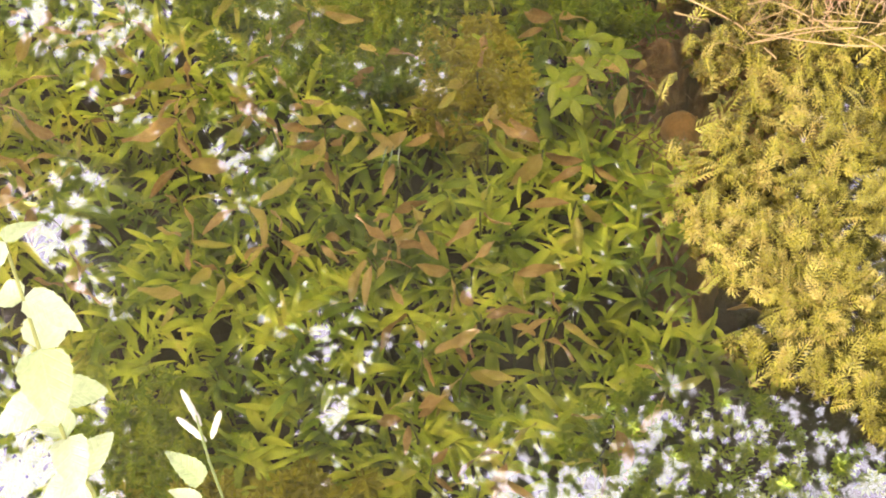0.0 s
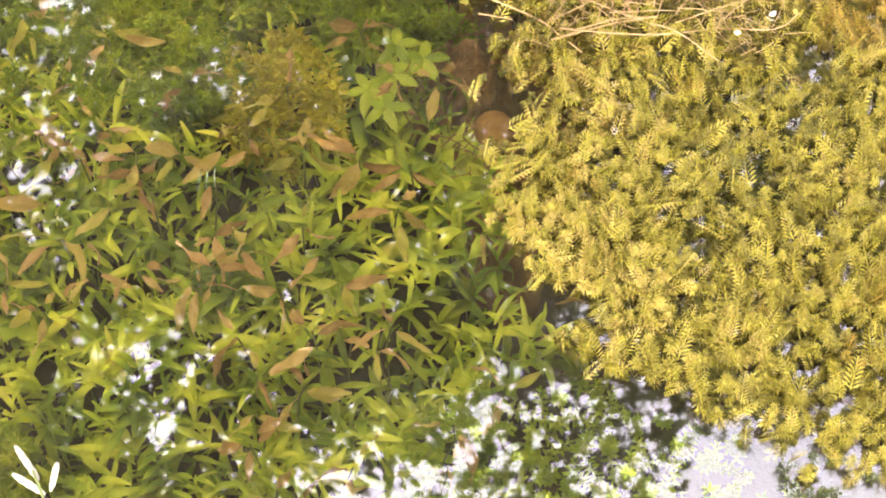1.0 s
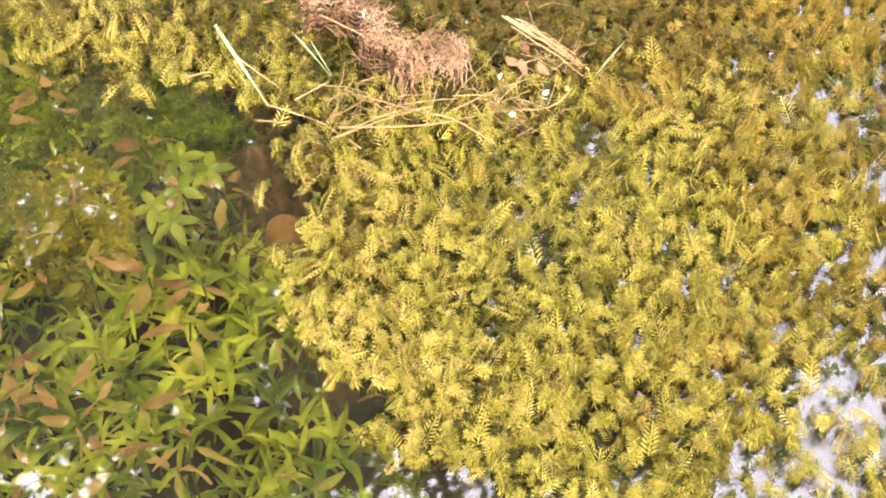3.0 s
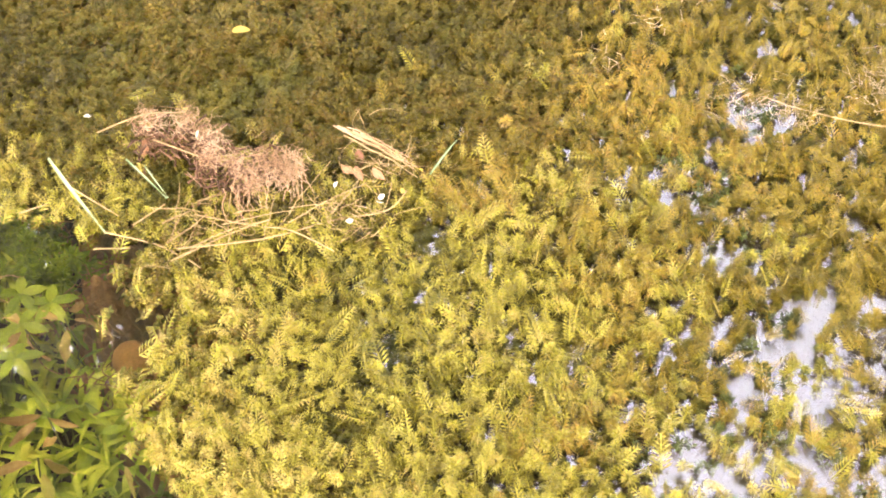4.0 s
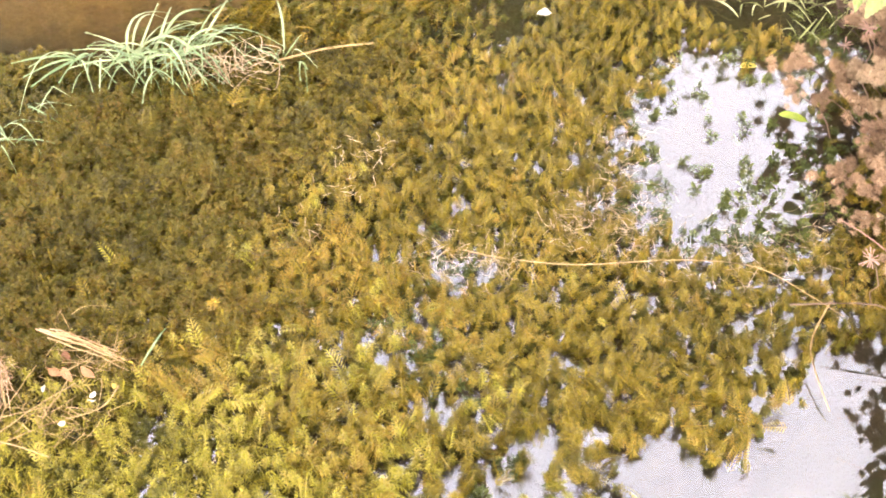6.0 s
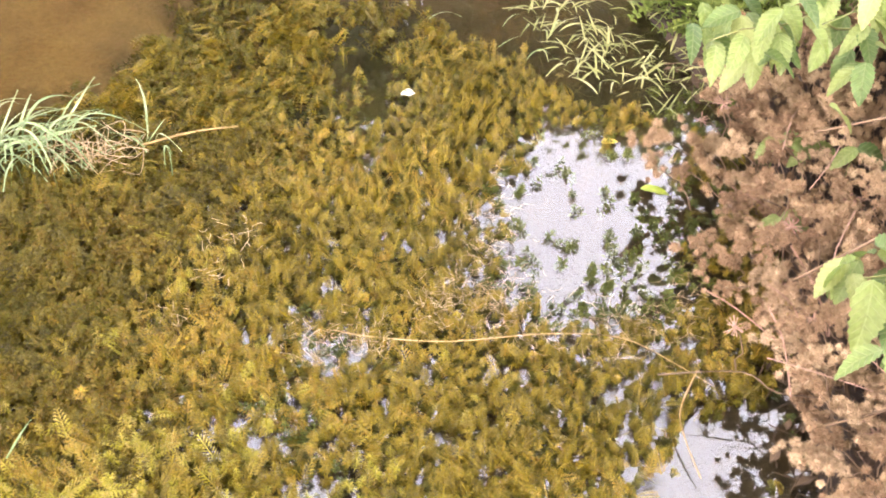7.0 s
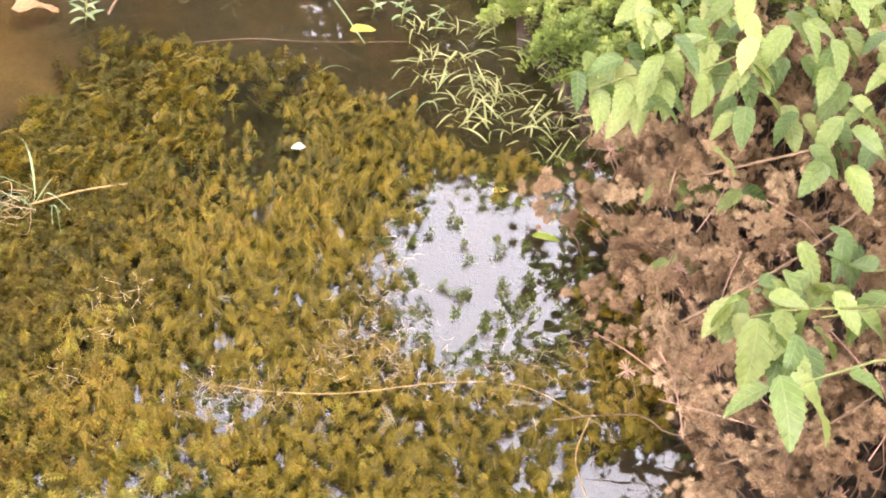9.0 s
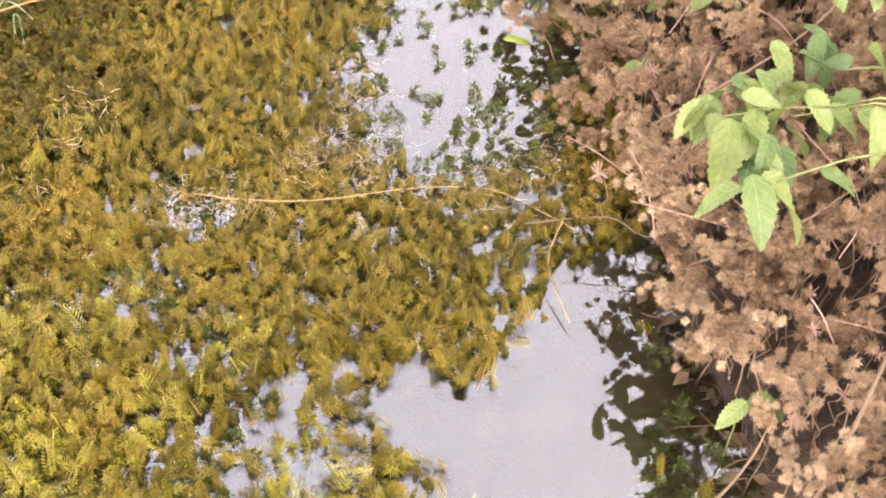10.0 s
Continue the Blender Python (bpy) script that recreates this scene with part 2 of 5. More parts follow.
def ground_height(x, y):
    d = inside(x, y, POND)
    m = inside(x, y, MUD)
    bed = -np.clip(-0.0 + d * 1.1, 0, 0.34) + 0.012 * blob(x, y, 0.25, 3)
    shelf = -0.022 - 0.18 * np.clip(-m, 0, 0.4) / 0.4 + 0.006 * blob(x, y, 0.12, 4)
    low = np.where(m > -0.4, np.maximum(bed, shelf), bed)
    right = np.clip((x - 1.2) / 0.5, 0, 1) * np.clip((1.7 - y) / 0.5, 0, 1)
    slope = 0.16 + 0.35 * right
    bank = np.minimum(-d * slope, 0.42) + 0.02 * blob(x, y, 0.4, 5) * np.clip(-d / 0.3, 0, 1)
    return np.where(d > 0, low, np.maximum(bank, -0.02 + 0 * x))


def ground():
    near = lambda a, b: np.arange(a, b + 1e-6, 0.035)
    far = lambda a, b: np.concatenate([-np.geomspace(400, 0.3, 22) + a, near(a, b), np.geomspace(0.3, 400, 22) + b])
    gx, gy = np.meshgrid(far(-1.2, 3.6), far(-0.8, 3.4))
    z = ground_height(gx, gy)
    n, k = gx.shape
    i = np.arange(n * k).reshape(n, k)
    f = np.stack([i[:-1, :-1], i[:-1, 1:], i[1:, 1:], i[1:, :-1]], -1).reshape(-1, 4)
    ob = new("ground", mesh("ground", np.stack([gx, gy, z], -1).reshape(-1, 3), f, M_MUD))
    tagged(ob, "brown silty pond bed rising into muddy banks", "ground", kind="structure")


ground()
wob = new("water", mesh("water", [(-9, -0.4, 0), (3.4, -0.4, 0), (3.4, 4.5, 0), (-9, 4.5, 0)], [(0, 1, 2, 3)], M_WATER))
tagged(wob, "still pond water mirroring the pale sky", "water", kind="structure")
wob.visible_shadow = False

# ---- waterweed ----
MAT = [(0.372, 1.17), (0.362, 1.10), (0.366, 1.03), (0.358, 0.985), (0.298, 0.960), (0.288, 0.88), (0.312, 0.79), (0.352, 0.68), (0.42, 0.615), (0.50, 0.53), (0.60, 0.44), (0.8, 0.25), (1.1, 0.12),
       (1.3, 0.24), (1.5, 0.44), (1.76, 0.62), (1.95, 0.80), (2.01, 0.94), (1.96, 1.06), (1.92, 1.16), (1.91, 1.28), (1.87, 1.42), (1.86, 1.56), (1.72, 1.72), (1.68, 1.82),
       (1.52, 1.78), (1.36, 1.69), (1.24, 1.67), (1.1, 1.68), (0.8, 1.80), (0.3, 2.1), (-0.1, 2.0), (-0.05, 1.6), (0.1, 1.36), (0.28, 1.26)]
SILT_GAP = [(1.74, 1.63), (1.66, 1.56), (1.57, 1.46), (1.54, 1.36), (1.56, 1.30), (1.63, 1.32), (1.70, 1.40), (1.82, 1.50), (1.86, 1.58)]     # bare silt between the far strands
OPEN = [  # open water in the mat
    [(1.79, 1.17), (1.87, 1.10), (1.91, 1.04), (1.97, 1.0), (1.91, 0.93), (1.93, 0.85), (1.80, 0.84), (1.74, 0.76), (1.65, 0.74), (1.57, 0.78), (1.49, 0.86), (1.49, 0.95), (1.58, 1.02), (1.67, 1.09)],
    [(1.2, 0.6), (1.25, 0.55), (1.31, 0.54), (1.37, 0.51), (1.45, 0.56), (1.5, 0.58), (1.55, 0.55), (1.63, 0.52), (1.52, 0.42), (1.40, 0.30), (1.22, 0.22), (1.05, 0.40), (1.14, 0.52)],
    [(0.97, 0.70), (1.04, 0.69), (1.12, 0.60), (1.06, 0.53), (0.98, 0.60)],
    [(0.50, 0.47), (0.60, 0.51), (0.70, 0.49), (0.80, 0.62), (0.90, 0.61), (0.98, 0.55), (1.02, 0.42), (0.85, 0.2), (0.55, 0.35)],
    [(1.03, 0.85), (1.07, 0.86), (1.08, 0.82), (1.05, 0.80)], [(1.07, 0.95), (1.11, 0.95), (1.11, 0.91), (1.08, 0.91)], [(1.17, 1.0), (1.20, 1.02), (1.24, 0.98), (1.21, 0.96)]]


def shoot_form(levels, leaf, width, step, spread=0.5):
    """A stem of small crossed leaves in whorls, one quad a leaf, tip at the origin and growing up."""
    vs, fs = [], []
    for i in range(levels):
        z, s = -i * step, leaf * (0.45 + 0.55 * min(1, (i + 0.6) / 2.2))
        up = 0.8 - 0.75 * min(1, i / 2)
        for k in range(4):
            a = 1.5708 * k + 0.785 * (i % 2) + 0.25 * math.sin(i * 5 + k)
            c, s_ = math.cos(a), math.sin(a)
            n = len(vs)
            for along, side, lift in ((0.03, 0, 0), (0.55, width, 0.55 * up), (1.0, 0, 0.75 * up - 0.1), (0.55, -width, 0.55 * up)):
                vs.append(((along * c - side * s_) * s, (along * s_ + side * c) * s, z + lift * s))
            fs.append((n, n + 1, n + 2, n + 3))
    n = len(vs)
    L = levels * step
    for x, y in ((0.0008, 0), (-0.0008, 0)):
        vs += [(x, y, 0), (x, y, -L)]
    fs.append((n, n + 2, n + 3, n + 1))
    return np.array(vs), np.array(fs)


def frond_form(levels, leaf, width, step, per=7, droop=0.35, bud=0.6):
    """A bottle-brush shoot: close whorls of narrow leaves that rise and bow over, a tight bud at the tip; tip at the origin."""
    vs, fs = [], []
    for i in range(levels):
        z, s = -i * step, leaf * min(1.0, 0.42 + 0.29 * i)
        up = bud * max(0.0, 1 - i / 2.2) + 0.12
        m = per if i else max(4, per - 2)
        for k in range(m):
            a = 6.2832 * k / m + 0.5 * (i % 2) + 0.2 * math.sin(i * 5 + k * 3)
            c, s_, q = math.cos(a), math.sin(a), s * (0.88 + 0.12 * math.sin(i * 7 + k * 11))
            n = len(vs)
            for along_, side, lift in ((0.05, 0, 0.0), (0.58, width, up * 0.75), (1.0, 0, up - droop), (0.58, -width, up * 0.75)):
                vs.append(((along_ * c - side * s_) * q, (along_ * s_ + side * c) * q, z + lift * q))
            fs.append((n, n + 1, n + 2, n + 3))
    n, L = len(vs), levels * step
    for x, y in ((0.001, 0), (-0.001, 0)):
        vs += [(x, y, 0), (x, y, -L)]
    fs.append((n, n + 2, n + 3, n + 1))
    return np.array(vs), np.array(fs)


def feather_form(pairs, leaf, width, step, flat=0.95, rise=0.35):
    """A feathered shoot: leaflets in two rows along a stem that rises and bows over at the tip; tip at the origin."""
    vs, fs, p = [], [], Vector((0, 0, 0))
    for i in range(pairs):
        a = flat + (rise - flat) * i / (pairs - 1)               # the stem's lean from upright, flatter at the tip
        ax, n_ = Vector((0, -math.sin(a), math.cos(a))), Vector((0, math.cos(a), math.sin(a)))
        q = leaf * min(1.0, 0.45 + 0.2 * i)
        for k in (-1, 1):
            n, w = len(vs), 0.9 + 0.1 * math.sin(i * 7 + k * 3)
            for along_, side, lift in ((0.04, -0.3, 0), (0.55, 0.10 + width, 0.10), (1.0, 0.28, -0.18), (0.55, 0.10 - width, 0.10)):
                vs.append(p + Vector((k * along_ * q * w, 0, 0)) + ax * (side * q) + n_ * (lift * q))
            fs.append((n, n + 1, n + 2, n + 3))
        p = p - ax * step
    n = len(vs)
    vs += [Vector((0.0007, 0, 0)), Vector((-0.0007, 0, 0)), p - Vector((0.0009, 0, 0)), p + Vector((0.0009, 0, 0))]
    fs.append((n, n + 1, n + 2, n + 3))
    return np.array([tuple(v) for v in vs]), np.array(fs)


def jittered(x0, x1, y0, y1, step, r):
    gx, gy = np.meshgrid(np.arange(x0, x1, step), np.arange(y0, y1, step))
    return (gx + r.uniform(-0.5, 0.5, gx.shape) * step).ravel(), (gy + r.uniform(-0.5, 0.5, gy.shape) * step).ravel()


def sprigs(x, y, pick, r):
    x, y = x[pick], y[pick]
    n = len(x)
    form = joined([frond_form(3, 0.0125, 0.24, 0.0065, 5, 0.1, 0.9), (lambda vf: (vf[0] * 0.8 + (0.006, 0.004, -0.006), vf[1]))(frond_form(3, 0.011, 0.26, 0.006, 4, 0.1, 0.9))])
    v, f = scatter(*form, turns(r.normal(0, 0.6, n), r.normal(0, 0.6, n), r.uniform(0, 6.283, n)), r.uniform(0.6, 1.25, n), np.stack([x, y, r.uniform(0.003, 0.014, n)], -1))
    tagged(new("waterweed_sprigs", mesh("waterweed_sprigs", v, f, M_SPRIG, False)), "small dark waterweed sprigs breaking the open water", "waterweed", kind="stuff")


def weed_mat():
    r = np.random.default_rng(11)
    x, y = jittered(-0.2, 2.2, 0.1, 2.2, 0.0119, r)
    d = inside(x, y, MAT) + 0.02 * blob(x, y, 0.09, 21)
    d = np.minimum(d, np.where(r.random(x.shape) < 0.12, 1.0, -inside(x, y, SILT_GAP) - 0.035 * blob(x, y, 0.09, 38) - r.normal(0, 0.02, x.shape)))
    hole = np.max([inside(x, y, p) for p in OPEN], 0) + 0.022 * blob(x, y, 0.11, 22) + r.normal(0, 0.012, x.shape)
    keep = (d > r.normal(0, 0.010, x.shape)) & (hole < -0.012)
    near = np.clip(1 + hole / 0.13, 0, 1)
    keep &= blob(x, y, 0.055, 28) < 1.75 - 1.85 * near
    ragged = np.clip(1 - np.abs(x - 1.1) / 0.38, 0, 1) * np.clip((1.02 - y) / 0.3, 0, 1)
    ragged = np.maximum(ragged, np.clip(1.25 - np.hypot((x - 1.52) / 0.32, (y - 0.76) / 0.28), 0, 0.85))
    ragged = np.maximum(ragged, np.clip(1.2 - np.hypot((x - 1.50) / 0.16, (y - 1.02) / 0.16), 0, 1.0))
    keep &= ~((blob(x, y, 0.045, 33) > 2.3 - 1.9 * ragged) & (r.random(x.shape) < 0.92))
    isle = (d > 0) & (hole >= -0.012) & (blob(x, y, 0.07, 31) > np.where(x < 1.15, -0.5, 3.0)) & (r.random(x.shape) < 0.7)
    keep |= isle
    pool = np.clip((1.03 - 0.35 * (x - 1.6) - y) / 0.16, 0, 1) * (y > 0.66)          # the nearer half of the far pool is overgrown
    sprigs(x, y, (d > -0.03) & (hole > -0.012) & (blob(x, y, 0.05, 34) > np.where(x < 1.05, 0.9, np.where(y < 0.64, 2.4, 1.05 - 1.05 * pool)) - 0.9 * (hole < 0.025)) & (r.random(x.shape) < 0.55), r)
    edge = inside(x, y, POND)
    sprigs(x, y, (x > 1.25) & (d < 0) & (edge > 0.0) & (edge < 0.16) & (y < 1.12) & (blob(x, y, 0.06, 39) > 0.25) & (r.random(x.shape) < 0.3), r)
    keep &= ~((blob(x, y, 0.07, 23) > 1.25 - 0.5 * np.clip((x - 1.2) / 0.6, 0, 1) * np.clip((1.25 - y) / 0.3, 0, 1)) & (r.random(x.shape) < 0.75))
    x, y, isle = x[keep], y[keep], isle[keep]
    n = len(x)
    strand = np.clip((y - 1.40 + 0.35 * np.clip(x - 1.75, 0, 1) + 0.05 * blob(x, y, 0.2, 36)) / 0.14, 0, 1) * np.clip((x - 1.0) / 0.2, 0, 1)
    top = 0.023 + 0.005 * blob(x, y, 0.06, 24) + 0.004 * blob(x, y, 0.3, 25) + r.normal(0, 0.005, n) - 0.008 * isle
    top -= 0.010 * np.clip((y - 1.15 - 0.12 * (x - 0.6)) / 0.30, 0, 1)
    top -= 0.010 * strand
    hollow = np.zeros(n, bool)
    for gx, gy, gr in ((0.465, 1.25, 0.03), (0.57, 1.345, 0.05), (0.66, 1.36, 0.04), (0.44, 1.22, 0.025), (0.72, 1.0, 0.028), (0.60, 0.87, 0.022), (0.50, 0.80, 0.02), (0.80, 0.78, 0.02)):    # hollows, their shade painted by a darker leaf colour
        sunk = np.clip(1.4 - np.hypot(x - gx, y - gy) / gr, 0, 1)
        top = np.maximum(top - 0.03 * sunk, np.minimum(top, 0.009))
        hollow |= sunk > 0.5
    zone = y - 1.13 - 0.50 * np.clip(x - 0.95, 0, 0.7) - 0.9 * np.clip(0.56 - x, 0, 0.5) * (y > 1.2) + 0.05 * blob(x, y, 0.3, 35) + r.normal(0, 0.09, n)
    lean = r.normal(0, 1, (n, 2)) * np.where(zone > 0, 0.2, 0.26)[:, None] + np.stack([0.22 * blob(x, y, 0.12, 26), 0.22 * blob(x, y, 0.12, 27)], -1)
    lean[:, 0] -= 0.15
    lean[isle] *= 1.8
    lean[:, 1] += 0.95 * strand
    zero = np.zeros(n)
    rot = turns(lean[:, 0], lean[:, 1], zero) @ turns(zero, zero, r.uniform(0, 6.283, n))
    at = np.stack([x, y, top], -1)
    size = r.uniform(0.72, 1.25, n) * np.where(isle, 0.9, 1.0) * (1 - 0.25 * np.clip((x - 1.0) / 0.5, 0, 1) * (zone <= 0))
    fronds = [frond_form(6, 0.0125, 0.09, 0.0052, 9), feather_form(10, 0.0095, 0.14, 0.0040), feather_form(8, 0.0110, 0.14, 0.0045, 1.15, 0.5), frond_form(5, 0.0115, 0.10, 0.0048, 9, 0.25), frond_form(6, 0.0105, 0.10, 0.0044, 8, 0.3)]
    rosettes = [frond_form(4, 0.0125, 0.25, 0.0085, 6, 0.3, 0.5), frond_form(5, 0.0115, 0.24, 0.0075, 6, 0.2, 0.6), frond_form(4, 0.0140, 0.26, 0.0090, 5, 0.35, 0.45), feather_form(7, 0.0125, 0.15, 0.0055, 1.1, 0.5), frond_form(3, 0.0130, 0.22, 0.0085, 6, 0.3, 0.5)]
    cx, cy = np.concatenate([x, x + 0.0064]), np.concatenate([y, y + 0.0064])          # dark leaves close the surface between the shoots, standing in for shaded gaps
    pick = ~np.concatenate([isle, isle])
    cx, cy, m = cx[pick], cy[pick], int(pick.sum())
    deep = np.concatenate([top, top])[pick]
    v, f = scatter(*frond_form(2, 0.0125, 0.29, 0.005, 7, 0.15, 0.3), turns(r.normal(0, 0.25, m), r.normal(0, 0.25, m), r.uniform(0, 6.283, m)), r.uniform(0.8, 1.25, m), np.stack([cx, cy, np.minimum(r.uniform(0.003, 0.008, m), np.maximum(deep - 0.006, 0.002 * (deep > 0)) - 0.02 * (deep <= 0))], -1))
    tagged(new("waterweed_undergrowth", mesh("waterweed_undergrowth", v, f, M_WEEDSHADE, False)), "lower leaves of the waterweed closing the surface, coloured dark for shade", "waterweed", kind="stuff")
    kind = r.integers(0, 5, n)
    olive = (x - 0.88) * 1.6 + 0.25 * blob(x, y, 0.25, 29) + r.normal(0, 0.2, n) > 0
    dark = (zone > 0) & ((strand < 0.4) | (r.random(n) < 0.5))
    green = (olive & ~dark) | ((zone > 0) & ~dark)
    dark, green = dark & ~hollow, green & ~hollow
    for pick, m, label in ((hollow, M_WEEDSHADE, "waterweed in the hollows of the mat, their shade put into its dark green"), (dark, M_MATDARK, "low, darker brownish-green mat of waterweed rosettes"), (~green & ~dark & ~hollow, M_MAT, "dense golden mat of whorled waterweed shoots at the surface"), (green, M_MATGREEN, "dense olive-green mat of whorled waterweed shoots at the surface")):
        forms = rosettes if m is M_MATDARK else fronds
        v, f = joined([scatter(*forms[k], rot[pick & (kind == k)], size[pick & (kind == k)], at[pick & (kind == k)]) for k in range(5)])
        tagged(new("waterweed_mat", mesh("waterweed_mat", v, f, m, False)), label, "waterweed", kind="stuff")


weed_mat()


# ---- trees round the pond: mirrored ones ahead, unseen ones added for shade ----
def tree(at, crown, size, seed, leaf=0.11, count=9000, clumps=34, spread=0.30):
    """A tree from its foot to a crown of leaf clumps round limbs; crown: its middle, size: its half widths."""
    r = np.random.default_rng(seed)
    gz = float(ground_height(np.array([at[0]]), np.array([at[1]]))[0]) - 0.1
    root = thing("tree", (at[0], at[1], gz), "leafy broad-crowned tree out of view on the bank, shaping light and reflections", "tree", "trees round the pond")
    mid = Vector(crown) - root.location
    fork = mid - Vector((0, 0, size[2] * 0.8))
    girth = 0.022 * mid.z + 0.02
    pieces = [tube(bent((0, 0, 0), fork, 0, 0.12, 8, seed), np.linspace(girth * 1.5, girth * 0.8, 9), 8),
              tube(bent(fork, mid + Vector((0, 0, size[2] * 0.6)), 0, 0.1, 6, seed + 1), np.linspace(girth * 0.8, 0.02, 7), 7)]
    d = r.normal(0, 1, (clumps, 3))
    d *= (r.uniform(0.15, 1, clumps) ** 0.45 / np.linalg.norm(d, axis=1))[:, None]
    tips = np.array(mid) + d * np.array(size)
    for i, p in enumerate(tips):
        s = fork.lerp(mid, float(r.uniform(0, 0.8)))
        pieces.append(tube(bent(s, Vector(p), 0.08, 0.08, 6, seed + i), np.linspace(girth * 0.35, 0.006, 7), 5))
    v, f = joined(pieces)
    part("trunk", mesh("trunk", v, f, M_BARK), root, "grey trunk with spreading limbs")
    c = tips[r.integers(0, clumps, count)] + r.normal(0, 1, (count, 3)) * spread * np.array([1, 1, 0.6])
    form = np.array([(0, 0, 0), (0.22, 0.45, 0.03), (0, 1.0, -0.08), (-0.22, 0.45, 0.03)])
    v, f = scatter(form, np.array([[0, 1, 2, 3]]), turns(r.normal(0, 0.6, count), r.normal(0, 0.6, count), r.uniform(0, 6.283, count)), leaf * r.uniform(0.6, 1.3, count), c)
    part("crown", mesh("crown", v, f, M_CROWN, False), root, "uneven crown of small green leaves")
    return root


tree((-0.4, 6.0), (0.30, 3.55, 5.0), (0.95, 1.0, 0.7), 1, 0.13, 4600, 34, 0.24)       # ahead, over the pool
tree((-1.0, 6.4), (-0.2, 5.1, 5.0), (1.3, 1.2, 0.8), 9, 0.12, 5600, 34, 0.19)
tree((1.4, 6.4), (1.1, 4.8, 5.0), (0.8, 0.8, 0.5), 19, 0.13, 3600, 24, 0.24)
tree((-3.8, 5.2), (-2.3, 4.6, 5.0), (1.35, 1.8, 0.9), 2, 0.12, 6600, 38, 0.17)
tree((-3.2, 4.6), (-1.0, 3.6, 5.0), (0.7, 0.55, 0.4), 23, 0.12, 2000, 15, 0.16)
tree((-3.0, 3.4), (-1.0, 2.55, 5.0), (1.25, 0.85, 0.6), 17, 0.11, 7200, 34, 0.17)
tree((1.9, 6.0), (1.2, 3.0, 5.2), (0.9, 0.9, 0.5), 18, 0.11, 1900, 12, 0.17)
tree((1.6, 8.2), (1.2, 6.5, 5.0), (1.7, 1.6, 1.2), 12, 0.11, 12000, 44)
tree((3.6, 8.4), (3.4, 6.7, 5.0), (1.5, 1.5, 1.2), 8, 0.11, 15000, 44)
tree((5.4, 9.0), (5.3, 7.1, 5.0), (1.4, 1.2, 1.1), 13, 0.11, 16000, 44)
tree((7.6, 9.4), (7.5, 7.3, 4.8), (1.6, 1.1, 1.2), 7, 0.11, 16000, 44)
tree((8.2, 7.8), (7.0, 5.95, 5.0), (0.8, 0.5, 0.5), 21, 0.11, 6000, 24, 0.2)
tree((9.4, 6.2), (8.1, 5.3, 5.0), (0.75, 0.6, 0.5), 22, 0.11, 6000, 24, 0.2)
tree((9.8, 7.8), (9.5, 6.8, 4.4), (1.6, 1.6, 1.7), 11, 0.11, 11000, 40)
tree((11.0, 5.0), (10.6, 4.6, 3.6), (1.8, 1.9, 1.9), 14, 0.12, 11000, 40)
tree((10.6, 1.4), (10.2, 1.0, 4.2), (2.2, 2.0, 2.4), 6, 0.14, 12000, 50, 0.4)
tree((5.0, 10.6), (4.6, 9.3, 6.0), (2.6, 1.2, 1.7), 24, 0.13, 15000, 46, 0.4)
tree((7.4, 11.0), (6.9, 9.7, 5.8), (2.2, 1.3, 1.7), 25, 0.13, 14000, 46, 0.4)
tree((-2.6, -2.0), (-0.9, -1.3, 6.2), (2.4, 2.2, 1.1), 10, 0.14, 17000, 60, 0.35)      # towards the sun and left: unseen trees added to block sun and sky
tree((-4.6, 0.6), (-4.2, 0.6, 5.0), (2.0, 2.2, 1.8), 20, 0.14, 9000, 46, 0.4)
tree((-6.5, 3.0), (-6.3, 2.8, 4.5), (2.4, 2.4, 2.4), 15, 0.16, 9000, 50, 0.5)
tree((-3.2, -3.8), (-2.6, -2.8, 5.5), (2.8, 2.8, 2.4), 3, 0.18, 14000, 60, 0.5)       # behind: unseen trees added to block sky light
tree((0.8, -3.8), (1.0, -2.4, 5.8), (2.6, 2.4, 2.2), 4, 0.18, 16000, 60, 0.5)
tree((4.8, -3.0), (4.2, -2.2, 5.2), (2.6, 2.4, 2.4), 5, 0.18, 16000, 60, 0.5)
tree((8.2, -2.6), (8.0, -2.2, 4.8), (2.4, 2.4, 2.6), 16, 0.18, 13000, 50, 0.5)


# ---- leaves, stalks and heads ----
def leaf(name, material, width=0.5, widest=0.4, fold=0.12, droop=0.15, rows=8, teeth=0.0, wave=0.0, twist=0.0, seed=0, hump=0.0):
    """A leaf of length 1 along +y with a folded midrib, a hanging tip, and a toothed or waved edge."""
    r = random.Random(seed)
    vs, fs = [], []
    a = widest / (1 - widest)
    for i in range(rows + 1):
        t = i / rows
        w = 0.5 * width * ((t ** a) * (1 - t)) / ((widest ** a) * (1 - widest)) if 0 < t < 1 else 0.012
        w = 0.5 * width * max(w / (0.5 * width), 0.02) ** 0.8
        w *= 1 + (teeth if i % 2 else -teeth)
        z0, tw = -droop * t * t + 0.04 * math.sin(t * 3.1) + 4 * hump * t * (1 - t), twist * t
        for k in (-1, -0.5, 0, 0.5, 1):
            x, z = k * w, fold * abs(k) * w * 2 + wave * math.sin(9 * t + k * 2 + seed) * abs(k) + r.uniform(-1, 1) * 0.006
            vs.append((x * math.cos(tw) - z * math.sin(tw), t, z0 + x * math.sin(tw) + z * math.cos(tw)))
    for i in range(rows):
        for k in range(4):
            n = i * 5 + k
            fs.append((n, n + 1, n + 6, n + 5))
    return mesh(name, vs, fs, material)


